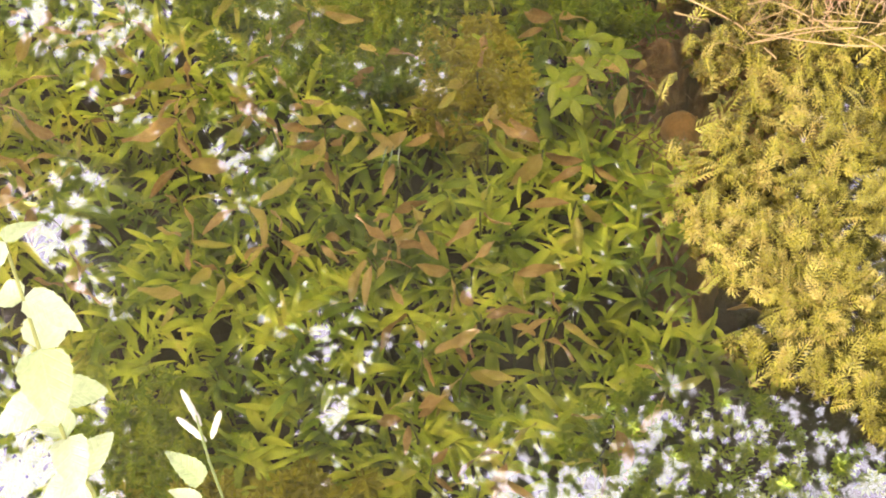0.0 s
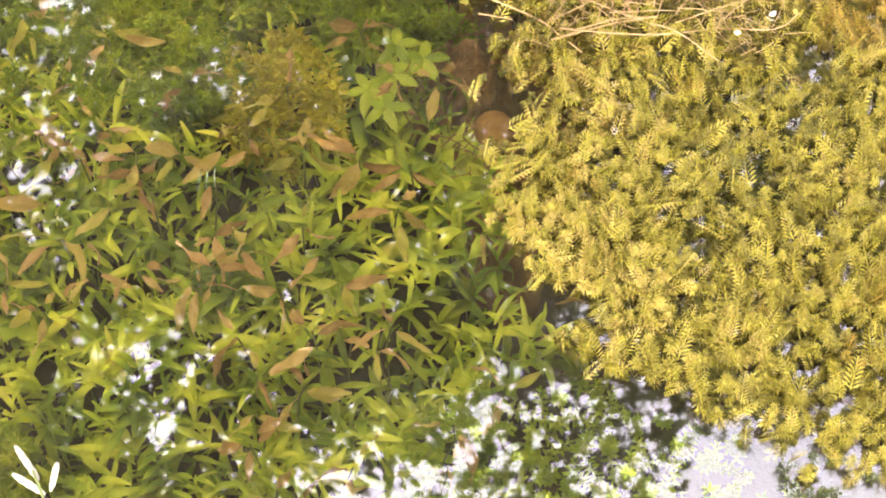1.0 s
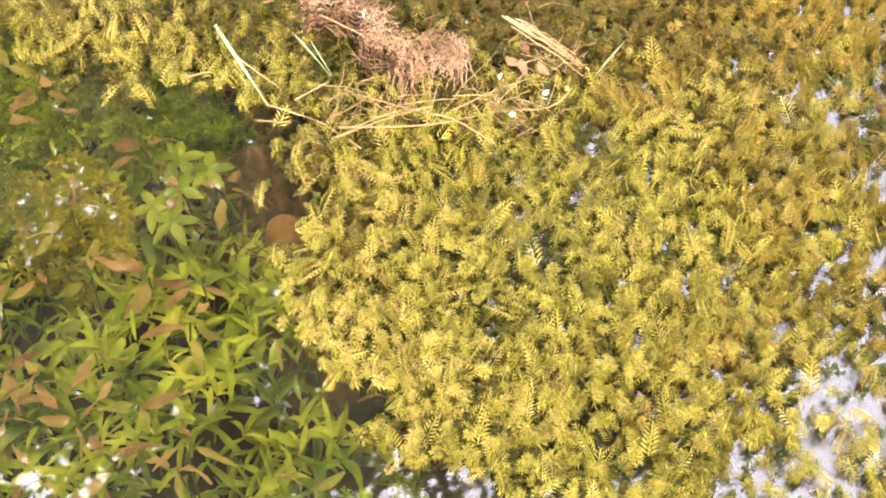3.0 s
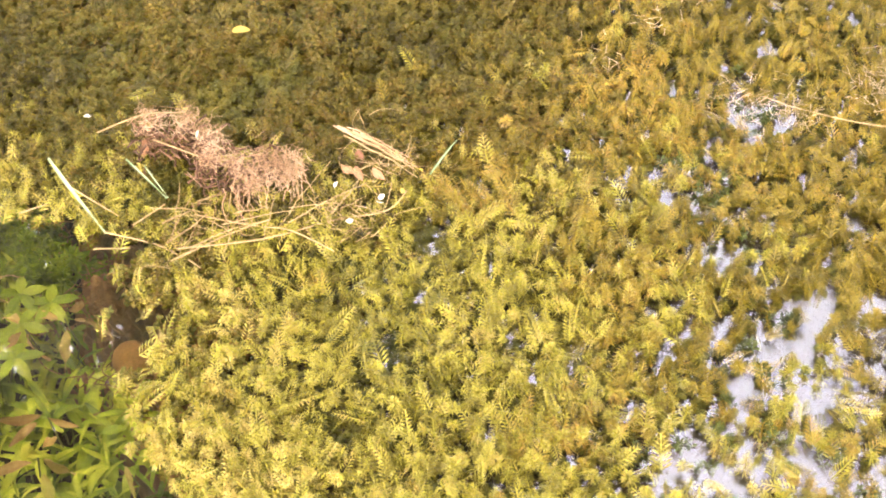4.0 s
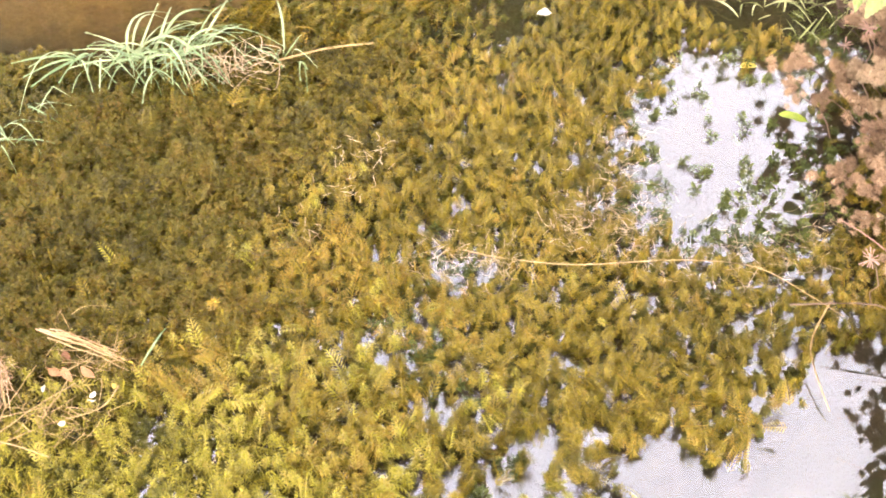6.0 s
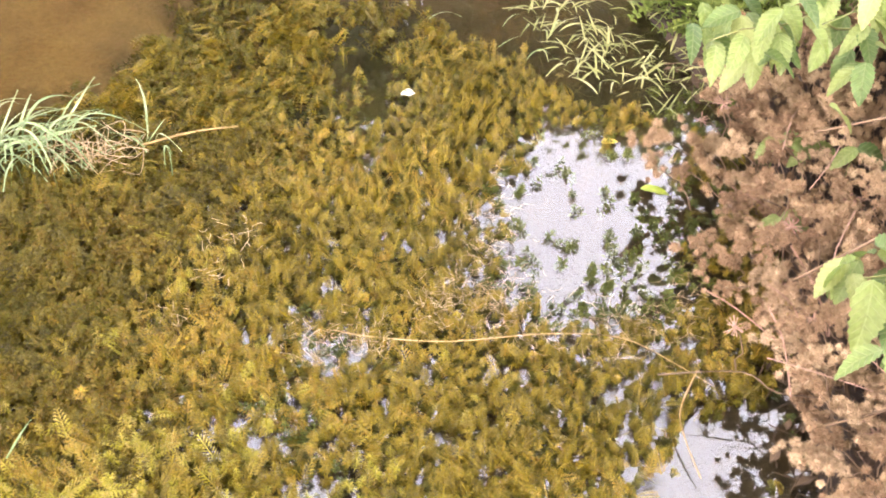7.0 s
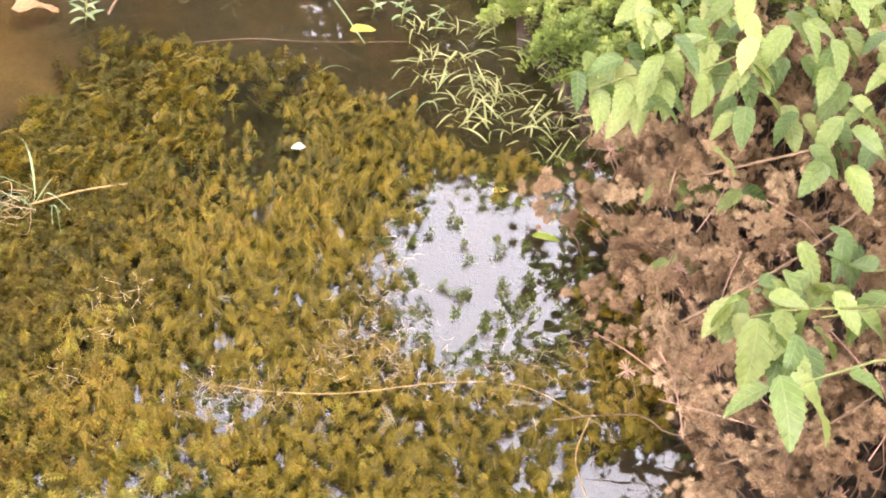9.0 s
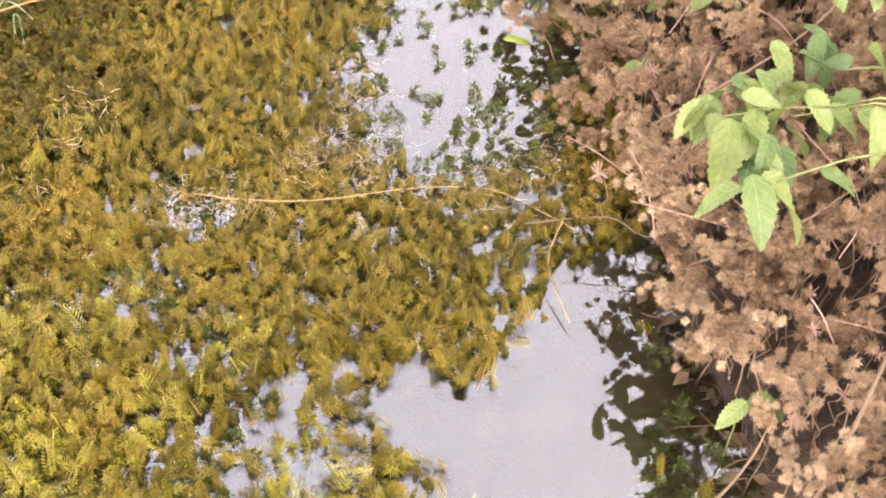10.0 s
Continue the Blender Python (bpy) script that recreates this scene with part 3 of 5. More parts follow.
def along(base, tip, roll=0.0, grow=1.0):
    """The pose of a leaf of length 1 that reaches from base to tip, its face turned up."""
    b, d = Vector(base), Vector(tip) - Vector(base)
    y = d.normalized()
    x = y.cross(Vector((0, 0, 1))) if abs(y.z) < 0.98 else Vector((1, 0, 0))
    x.normalize()
    z = x.cross(y)
    m = Matrix((x, y, z)).transposed().to_4x4()
    return Matrix.Translation(b) @ m @ Matrix.Rotation(roll, 4, "Y") @ Matrix.Scale(d.length * grow, 4)


def put(name, data, root, world_pose, label=""):
    """A part at a pose in the world under a thing that is not turned."""
    return part(name, data, root, label, Matrix.Translation(-root.location) @ world_pose)


def stalk(name, root, points, r0, r1, material, sides=5, label=""):
    o = root.location
    pts = [Vector(p) - o for p in points]
    v, f = tube(pts, np.linspace(r0, r1, len(pts)), sides)
    return part(name, mesh(name, v, f, material), root, label)


def smooth_line(points, n=4):
    """A curve through points."""
    p = [Vector(q) for q in points]
    out = []
    for i in range(len(p) - 1):
        a, b, c, d = p[max(i - 1, 0)], p[i], p[i + 1], p[min(i + 2, len(p) - 1)]
        for k in range(n):
            t = k / n
            out.append(0.5 * (2 * b + (c - a) * t + (2 * a - 5 * b + 4 * c - d) * t * t + (3 * b - a - 3 * c + d) * t ** 3))
    return out + [p[-1]]


def height(x, y):
    return float(ground_height(np.array([x]), np.array([y]))[0])


M_BROWNLEAF = plant("brown_pondweed_leaf", [(0.168, 0.112, 0.039), (0.347, 0.202, 0.095), (0.515, 0.325, 0.168), (0.493, 0.370, 0.146), (0.403, 0.381, 0.078), (0.246, 0.314, 0.045)], patch=2.0, grain=5.0, rough=0.35, each="object", through_light=0.4, veins=0.05, bump=0.15)
M_STALK = plant("green_stalk", [(0.10, 0.12, 0.03), (0.2, 0.2, 0.06)], each="object", through_light=0.0)
M_STRAW = plant("dry_straw", [(0.153, 0.091, 0.032), (0.255, 0.166, 0.064), (0.374, 0.266, 0.120)], patch=8, grain=90, rough=0.7, through_light=0.1)
M_FIBRE = plant("bleached_fibre", [(0.208, 0.140, 0.068), (0.336, 0.242, 0.143), (0.464, 0.367, 0.247)], patch=9, grain=120, rough=0.8, through_light=0.1)
M_ROOTS = plant("dry_roots", [(0.144, 0.076, 0.033), (0.306, 0.179, 0.087), (0.504, 0.357, 0.227)], patch=20, grain=200, rough=0.85, through_light=0.1)
# brown roots, darkened to carry the shade of the heap's hollow
M_CORE = plant("dark_core_roots", [(0.049, 0.022, 0.009), (0.098, 0.046, 0.019), (0.168, 0.085, 0.036)], patch=20, grain=200, rough=0.9, through_light=0.0)
M_GRASS = plant("pale_grass", [(0.11, 0.18, 0.075), (0.20, 0.27, 0.13), (0.31, 0.35, 0.20)], patch=3, grain=60, rough=0.45, each="object")
M_LEAF = plant("shrub_leaf", [(0.04, 0.082, 0.022), (0.095, 0.155, 0.04), (0.17, 0.225, 0.065), (0.27, 0.32, 0.115)], patch=1.5, grain=9, rough=0.42, each="object", through_light=0.35, bump=0.6, veins=0.045)
# paler copy of the shrub leaf, sunlit highlights put into its colour
M_PALE = plant("pale_lit_leaf", [(0.142, 0.203, 0.053), (0.209, 0.261, 0.082), (0.293, 0.328, 0.125)], patch=1.5, grain=9, rough=0.4, each="object", through_light=0.35, bump=0.5, veins=0.045)
M_HERB = plant("small_herb", [(0.05, 0.09, 0.018), (0.19, 0.25, 0.05), (0.44, 0.48, 0.17)], patch=4, clump=26.0)
M_HEAD = plant("dry_flower_head", [(0.175, 0.105, 0.060), (0.312, 0.201, 0.118), (0.488, 0.354, 0.227)], patch=25, grain=220, rough=0.95, each="object", through_light=0.1, bump=1.0)
M_SPENT = plant("spent_flower", [(0.22, 0.12, 0.085), (0.36, 0.21, 0.16), (0.50, 0.34, 0.27)], each="object", rough=0.85, through_light=0.1)
M_TWIG = plant("dead_twig", [(0.08, 0.05, 0.03), (0.16, 0.10, 0.06), (0.30, 0.20, 0.13)], each="object", rough=0.8, through_light=0.0)
M_DEAD = plant("dead_leaf", [(0.14, 0.055, 0.022), (0.24, 0.105, 0.045), (0.32, 0.16, 0.075)], patch=3, grain=20, rough=0.6, each="object", through_light=0.2, veins=0.045)
M_YELLOW = plant("yellow_leaf", [(0.34, 0.24, 0.03), (0.45, 0.34, 0.06)], each="object", through_light=0.3)
M_WHITE = plant("white_petal", [(0.390, 0.367, 0.300), (0.515, 0.491, 0.420)], each="object", through_light=0.2)
M_SILT = earth("red_brown_silt", [(0.3, (0.17, 0.088, 0.042)), (0.7, (0.40, 0.22, 0.11))], 22.0)
M_BALL = earth("brown_rind", [(0.3, (0.18, 0.09, 0.035)), (0.7, (0.28, 0.15, 0.06))], 18.0, 0.95, 0.2)

# ---- submerged plants of the open pool ----
POOL = [(-0.85, 0.2), (0.9, 0.15), (0.62, 0.45), (0.41, 0.63), (0.285, 0.79), (0.275, 0.96), (0.33, 1.05), (0.33, 1.20), (0.1, 1.36), (-0.05, 1.6), (-0.3, 1.75), (-0.85, 1.7)]


def blade_form(width, rows=4, arch=0.6):
    """A narrow submerged leaf from its base, rising and bowing over."""
    vs, fs = [], []
    for i in range(rows + 1):
        t = i / rows
        w = width * (math.sin(math.pi * (0.08 + 0.86 * t)) ** 0.8) * 0.5
        a = arch * t
        y, z = t * math.sin(0.35 + a * 0.7), t * math.cos(0.35 + a * 0.9)
        vs += [(-w, y, z + 0.25 * w), (0, y, z - 0.15 * w), (w, y, z + 0.25 * w)]
    for i in range(rows):
        for k in (0, 1):
            n = i * 3 + k
            fs.append((n, n + 1, n + 4, n + 3))
    return np.array(vs), np.array(fs)


def submerged_leaves():
    r = np.random.default_rng(41)
    x, y = jittered(-0.85, 0.9, 0.15, 1.75, 0.0215, r)
    keep = (inside(x, y, POOL) > -0.01) & (blob(x, y, 0.22, 42) > -1.15 - 0.4 * r.random(x.shape))
    gap = (np.hypot((x - 0.328) / 0.030, (y - 1.12) / 0.13) < 1) | ((x > 0.22) & (y < 0.74 - 0.45 * (x - 0.25)))
    keep &= ~gap
    x, y = x[keep], y[keep]
    pieces = []
    n = len(x)
    top = -0.085 + 0.05 * blob(x, y, 0.16, 43) + r.normal(0, 0.02, n)
    top = np.clip(top, -0.19, -0.045)
    head = 2.2 * blob(x, y, 0.3, 45)
    for k in range(4):
        turn = head + k * 1.6 + r.normal(0, 0.7, n)
        rot = turns(r.normal(-0.35, 0.35, n), r.normal(0, 0.3, n), turn)
        at = np.stack([x, y, top - r.uniform(0.0, 0.03, n)], -1)
        pieces.append(scatter(*blade_form((0.13, 0.20, 0.27, 0.17)[k], 4, (0.7, 1.0, 1.3, 0.5)[k]), rot, r.uniform(0.026, 0.058, n), at))
    v, f = joined(pieces)
    v[:, 2] = np.minimum(v[:, 2], -0.006 - 0.01 * np.abs(np.sin(v[:, 0] * 90)))
    ob = new("submerged_leaves", mesh("submerged_leaves", v, f, M_BLADE))
    tagged(ob, "tangle of narrow green leaves under the water", "waterweed", kind="stuff")


submerged_leaves()


def fine_patch(name, poly, step, material, label, tops, seed, leaf_len=0.010):
    r = np.random.default_rng(seed)
    p = np.array(poly)
    x, y = jittered(*(p[:, 0].min(), p[:, 0].max(), p[:, 1].min(), p[:, 1].max()), step, r)
    k = inside(x, y, poly) + 0.028 * blob(x, y, 0.08, seed) > r.normal(0, 0.008, x.shape)
    x, y = x[k], y[k]
    n = len(x)
    at = np.stack([x, y, r.uniform(*tops, n)], -1)
    v, f = scatter(*shoot_form(9, leaf_len, 0.22, leaf_len * 0.5), turns(r.normal(0, 0.35, n), r.normal(0, 0.35, n), r.uniform(0, 6.283, n)), r.uniform(0.8, 1.3, n), at)
    tagged(new(name, mesh(name, v, f, material, False)), label, "waterweed", kind="stuff")


M_YELLOWWEED = plant("yellow_waterweed", [(0.20, 0.185, 0.015), (0.34, 0.31, 0.03), (0.47, 0.43, 0.07)])
fine_patch("green_waterweed", [(-0.30, 1.38), (-0.18, 1.20), (-0.06, 1.16), (0.02, 1.17), (0.03, 1.26), (0.1, 1.34), (-0.05, 1.6), (-0.3, 1.6)], 0.0175, M_FINE, "bushy fine-leaved green waterweed under the water", (-0.035, -0.008), 51, 0.015)
fine_patch("yellow_waterweed", [(0.015, 1.22), (0.08, 1.24), (0.14, 1.20), (0.14, 1.12), (0.12, 1.07), (0.04, 1.07), (0.0, 1.10), (-0.01, 1.16)], 0.0175, M_YELLOWWEED, "clump of yellow fine-leaved waterweed under the water", (-0.03, -0.009), 52, 0.015)
fine_patch("yellow_waterweed", [(-0.36, 0.66), (-0.25, 0.64), (-0.12, 0.62), (-0.13, 0.5), (-0.40, 0.5)], 0.012, M_YELLOWWEED, "low yellowish waterweed under the water", (-0.06, -0.015), 53, 0.018)
fine_patch("green_waterweed", [(0.16, 0.70), (0.34, 0.66), (0.46, 0.56), (0.55, 0.40), (0.2, 0.45), (0.12, 0.58)], 0.023, M_FINE, "sparse yellow-green waterweed shoots at the surface", (-0.03, 0.006), 54, 0.0115)
fine_patch("green_waterweed", [(-0.45, 0.72), (-0.36, 0.80), (-0.30, 0.70), (-0.33, 0.58), (-0.45, 0.56)], 0.013, M_FINE, "small stand of green waterweed", (-0.06, -0.01), 55, 0.015)

fine_patch("green_waterweed", [(1.31, 0.28), (1.39, 0.33), (1.46, 0.33), (1.43, 0.22), (1.34, 0.12), (1.26, 0.18)], 0.016, M_SPRIG, "dark green waterweed under the water at the foot of the bank", (-0.10, -0.028), 56, 0.016)
fine_patch("green_waterweed", [(0.04, 1.32), (0.16, 1.24), (0.29, 1.20), (0.31, 1.28), (0.20, 1.38), (0.06, 1.42)], 0.016, M_FINE, "fine-leaved green waterweed under the water beside the mat", (-0.05, -0.010), 57, 0.015)
# pondweed with brown floating leaves: place over the plan of each plant's crown
BROWN = [(-0.137, 1.273), (0.179, 1.21), (-0.355, 1.197), (-0.048, 1.182), (-0.189, 1.212), (0.011, 1.089), (0.077, 1.071), (-0.118, 1.032), (-0.04, 1.038), (0.137, 1.016),
         (0.167, 0.938), (0.05, 0.939), (-0.026, 0.93), (0.256, 0.881), (0.08, 0.853), (-0.062, 0.911), (-0.091, 0.896), (0.007, 0.863), (0.034, 0.803), (-0.051, 0.815),
         (0.124, 0.787), (-0.048, 0.717), (0.101, 0.761), (0.008, 0.593), (0.195, 0.986), (-0.315, 0.878), (-0.15, 0.928), (-0.5, 1.311), (-0.195, 1.099), (-0.157, 1.132),
         (-0.24, 1.144), (-0.458, 0.968), (-0.501, 1.043), (0.044, 0.629), (-0.061, 0.683), (0.209, 1.12), (0.258, 1.113), (0.368, 0.753)]
LEAVES_BROWN = [leaf("brown_leaf", M_BROWNLEAF, w, 0.45, 0.10, d, 7, 0, wv, tw, s) for s, (w, d, wv, tw) in enumerate(((0.28, 0.25, 0.05, 0.9), (0.36, 0.5, 0.07, -1.2), (0.22, 0.15, 0.035, 1.4), (0.31, -0.3, 0.07, -0.8)))]
r0 = random.Random(5)


def pondweed(x, y):
    bed = height(x, y)
    root = thing("pondweed", (x, y, bed), "pondweed with brown floating leaves rooted in the pond bed", "pondweed", "pondweed plants of the pool")
    stalk("stem", root, bent((x, y, bed), (x, y, -0.012), 0, 0.02, 6, int(x * 999)), 0.0016, 0.0012, M_STALK)
    a = r0.uniform(0, 6.28)
    for i in range(r0.choice((2, 3, 3, 4))):
        a += r0.uniform(1.3, 2.6)
        s, z = r0.uniform(0.028, 0.058), -0.007 - 0.006 * i
        q = r0.uniform(0.0, 0.016)
        b = (x + q * math.cos(a), y + q * math.sin(a), z)
        tip = (b[0] + s * math.cos(a), b[1] + s * 0.9 * math.sin(a), z - 0.004 - r0.uniform(-0.004, 0.022))
        put("leaf", r0.choice(LEAVES_BROWN), root, along(b, tip, r0.uniform(-1.3, 1.3)))


for p in BROWN:
    pondweed(*p)
for i in range(46):       # between them, towards the far and left side
    x, y = r0.uniform(-0.62, 0.10), r0.uniform(0.90, 1.42)
    pondweed(x, y)
for i in range(8):       # a few in the nearer water
    pondweed(r0.uniform(-0.22, 0.24), r0.uniform(0.58, 0.9))
M_WATERLEAF = plant("broad_pondweed_leaf", [(0.14, 0.22, 0.02), (0.27, 0.36, 0.04), (0.40, 0.46, 0.07)], patch=2.0, grain=6.0, rough=0.35, each="object", through_light=0.4, veins=0.05)
LEAF_GREEN = [leaf("green_leaf", M_WATERLEAF, 0.4, 0.45, 0.1, 0.15, 7, 0, 0.02, 0.2, s) for s in (3, 4)]
for (x, y) in ((0.17, 1.12), (0.205, 1.135), (0.185, 1.09), (0.25, 1.15), (0.22, 1.18), (-0.37, 1.12)):
    bed = height(x, y)
    root = thing("broad_leaf_pondweed", (x, y, bed), "pondweed with broad bright green leaves below the surface", "pondweed", "green pondweed plants")
    stalk("stem", root, bent((x, y, bed), (x, y, -0.02), 0, 0.015, 5, 3), 0.0016, 0.0012, M_STALK)
    for i in range(5):
        a = i * 1.26 + x * 40
        put("leaf", LEAF_GREEN[i % 2], root, along((x, y, -0.02), (x + 0.036 * math.cos(a), y + 0.036 * math.sin(a), -0.024), 0.2))

def fibres(centres, count, spread, length, radius, z0, z1, seed):
    r = np.random.default_rng(seed)
    pieces = []
    for i in range(count):
        cx, cy = centres[i % len(centres)]
        c = np.array([cx, cy, 0]) + np.append(r.normal(0, spread, 2), r.uniform(z0, z1))
        d = r.normal(0, 1, 3) * (1, 1, 0.35)
        d *= length * r.uniform(0.5, 1.3) / np.linalg.norm(d)
        side = r.normal(0, 0.25 * length, 3) * (1, 1, 0.5)
        pts = [c - d / 2, c - d / 6 + side * 0.6, c + d / 6 + side * 0.8, c + d / 2]
        pts = [Vector((p[0], p[1], max(p[2], 0.004))) for p in pts]
        pieces.append(tube(smooth_line(pts, 3), np.linspace(radius, radius * 0.6, 10), 3))
    return joined(pieces)


# the sunken ball and the silt clump beside it
bm = bmesh.new()
bmesh.ops.create_icosphere(bm, subdivisions=4, radius=0.0255)
for v in bm.verts:
    v.co *= 1 + 0.03 * noise.noise(v.co * 60)
    v.co.z *= 0.93
me = bpy.data.meshes.new("sunken_ball")
bm.to_mesh(me), bm.free()
me.polygons.foreach_set("use_smooth", [True] * len(me.polygons))
me.materials.append(M_BALL)
ball = new("sunken_ball", me)
ball.location = (0.316, 1.044, -0.052)
tagged(ball, "round brown ball sunk in silt under the water", "ball")


def silt_mound(x, y, rx, ry, top, seed):
    """A soft low heap on the bed, lumpy and fading out at its edge."""
    base = height(x, y)
    n = 46
    gx, gy = np.meshgrid(np.linspace(-1.6, 1.6, n), np.linspace(-1.6, 1.6, n))
    q = np.exp(-(gx ** 2 + gy ** 2) * (1.1 + 0.35 * blob(gx, gy, 1.3, seed)))
    px, py = gx * rx, gy * ry
    z = (top - base) * q * (1 + 0.22 * blob(gx, gy, 0.55, seed + 1)) + 0.006 * blob(gx, gy, 0.14, seed + 2) * np.sqrt(q) - 0.03 * (1 - q)
    z = np.minimum(z, 0.35 * (z - top + base) + top - base)
    z = np.minimum(z, -0.022 - base)
    i = np.arange(n * n).reshape(n, n)
    f = np.stack([i[:-1, :-1], i[:-1, 1:], i[1:, 1:], i[1:, :-1]], -1).reshape(-1, 4)
    ob = new("silt_mound", mesh("silt_mound", np.stack([px, py, z], -1).reshape(-1, 3), f, M_SILT))
    ob.location = (x, y, base)
    tagged(ob, "soft red-brown mound of silt and rotten roots under the water", "silt")


silt_mound(0.325, 1.05, 0.05, 0.09, -0.075, 1)
silt_mound(0.32, 1.17, 0.055, 0.08, -0.055, 2)
silt_mound(0.345, 1.26, 0.07, 0.06, -0.05, 3)
silt_mound(0.46, 1.25, 0.07, 0.06, -0.012, 4)
litter = new("sunken_litter", mesh("sunken_litter", *(lambda vf: (vf[0] * (1, 1, 1) - (0, 0, 0.075), vf[1]))(fibres([(0.31, 1.12), (0.33, 1.2), (0.30, 1.05), (0.27, 1.15), (0.33, 1.28)], 150, 0.03, 0.04, 0.0011, 0.005, 0.03, 66)), M_SILT))
tagged(litter, "rotten root fibres sunk in the silt", "plant litter", kind="stuff")

# ---- the heap of straw and roots on the mat ----
STRAW = [[(0.344, 1.184), (0.394, 1.128), (0.416, 1.113)], [(0.322, 1.158), (0.366, 1.153)], [(0.411, 1.112), (0.484, 1.108), (0.537, 1.1)],
         [(0.416, 1.113), (0.519, 1.078), (0.618, 1.078), (0.679, 1.053), (0.713, 1.063)], [(0.456, 1.157), (0.524, 1.114), (0.556, 1.076), (0.591, 1.019)],
         [(0.426, 1.102), (0.432, 1.07)], [(0.413, 1.155), (0.454, 1.167)], [(0.41, 1.136), (0.448, 1.149), (0.47, 1.145)], [(0.38, 1.182), (0.427, 1.182)],
         [(0.466, 1.168), (0.507, 1.18)], [(0.49, 1.136), (0.528, 1.199)], [(0.586, 1.12), (0.61, 1.19)], [(0.256, 1.256), (0.293, 1.27)],
         [(0.392, 1.357), (0.456, 1.345), (0.501, 1.321)], [(0.452, 1.294), (0.496, 1.242)], [(0.33, 1.27), (0.37, 1.21)]]
heap = thing("straw_heap", (0.52, 1.17, 0.015), "heap of dry straw and tangled roots lying on the weed mat", "straw heap")
for i, line in enumerate(STRAW):
    pts = smooth_line([(x, y, 0.034 + 0.012 * math.sin(i * 2.3 + k * 1.9)) for k, (x, y) in enumerate(line)])
    stalk("straw", heap, pts, 0.0012, 0.0008, M_STRAW, 6)
rs = random.Random(17)
for i in range(16):
    cx, cy = rs.choice(((0.46, 1.13), (0.52, 1.11), (0.62, 1.07), (0.66, 1.09), (0.43, 1.16), (0.58, 1.10), (0.70, 1.09)))
    a, ln = rs.gauss(0.0, 0.7), rs.uniform(0.02, 0.06)
    c = Vector((cx + rs.gauss(0, 0.02), cy + rs.gauss(0, 0.015), rs.uniform(0.028, 0.048)))
    d = Vector((math.cos(a), math.sin(a), rs.uniform(-0.15, 0.15))) * ln
    stalk("straw", heap, bent(c - d, c + d, 0.004, 0.003, 5, i), 0.0008, 0.0005, M_STRAW, 4)
for i in range(24):
    c = Vector((rs.uniform(0.50, 0.61), rs.uniform(1.16, 1.20), 0.055))
    stalk("hanging_root", heap, bent(c, c + Vector((rs.gauss(-0.018, 0.008), -rs.uniform(0.025, 0.06), -0.025)), 0.008, 0.005, 6, i), 0.0009, 0.0005, M_ROOTS, 4)
for i in range(9):       # a split reed in a bundle
    o = Vector((rs.gauss(0, 0.004), rs.gauss(0, 0.003), rs.gauss(0, 0.003)))
    a, b = rs.uniform(0, 0.3), rs.uniform(0.7, 1.0)
    p, q = Vector((0.673, 1.207, 0.052)), Vector((0.748, 1.085, 0.046))
    stalk("split_reed", heap, bent(p.lerp(q, a) + o, p.lerp(q, b) + o * 1.6, 0.004, 0.003, 6, i), 0.0011, 0.0006, M_ROOTS if i % 3 else M_STRAW, 5, "rough split reed fibre")
TANGLE = [(0.458, 1.324), (0.498, 1.299), (0.519, 1.264), (0.507, 1.231), (0.535, 1.205), (0.573, 1.191), (0.599, 1.17), (0.54, 1.166), (0.58, 1.16)]


def local(vf, root):
    return vf[0] - np.array(root.location), vf[1]


tagged(part("root_tangle", mesh("root_tangle", *local(fibres(TANGLE, 1100, 0.0105, 0.020, 0.00042, 0.022, 0.064, 61), heap), M_ROOTS), heap, "matted mass of fine pinkish-brown roots"), kind="stuff")
tagged(part("root_core", mesh("root_core", *local(fibres([(a - 0.012, b - 0.022) for a, b in TANGLE[:5]] + TANGLE[:6], 300, 0.012, 0.022, 0.0018, 0.012, 0.042, 62), heap), M_CORE), heap, "thicker dead roots inside the heap, coloured dark for the shade there"), kind="stuff")
tagged(part("straw_litter", mesh("straw_litter", *local(fibres([(0.70, 1.16), (0.73, 1.11), (0.65, 1.07), (0.60, 1.09), (0.45, 1.15)], 90, 0.022, 0.04, 0.0006, 0.02, 0.045, 63), heap), M_STRAW), heap, "loose pale straw fibres"), kind="stuff")
LEAVES_DEAD = [leaf("dead_leaf", M_DEAD, 0.5, 0.45, 0.2, 0.15, 7, 0, 0.06, 0.4, s) for s in (1, 2, 3)]
LEAF_YELLOW = leaf("yellow_leaf", M_YELLOW, 0.55, 0.45, 0.1, 0.1, 7, 0, 0.02, 0.2, 2)
PETAL = leaf("petal", M_WHITE, 0.7, 0.5, 0.15, 0.1, 6, 0, 0.05, 0.2, 4)
for i, (x, y) in enumerate(((0.445, 1.31), (0.69, 1.165), (0.675, 1.142), (0.695, 1.13), (0.66, 1.155))):
    put("dead_leaf", LEAVES_DEAD[i % 3], heap, along((x, y, 0.03), (x - 0.012 + 0.006 * i, y - 0.021, 0.022), 0.5 * i - 0.5), "limp brown dead leaf")
for i, (x, y) in enumerate(((0.382, 1.371), (0.511, 1.32), (0.511, 1.28), (0.623, 1.055), (0.746, 1.082), (0.64, 1.117), (0.671, 1.066), (0.708, 1.062), (0.685, 1.072))):
    put("petal", PETAL if i % 3 != 1 else LEAF_YELLOW, heap, along((x, y, 0.045), (x + 0.010 * math.cos(i * 2), y + 0.010 * math.sin(i * 2), 0.042), 0.4 * i), "pale withered petal")
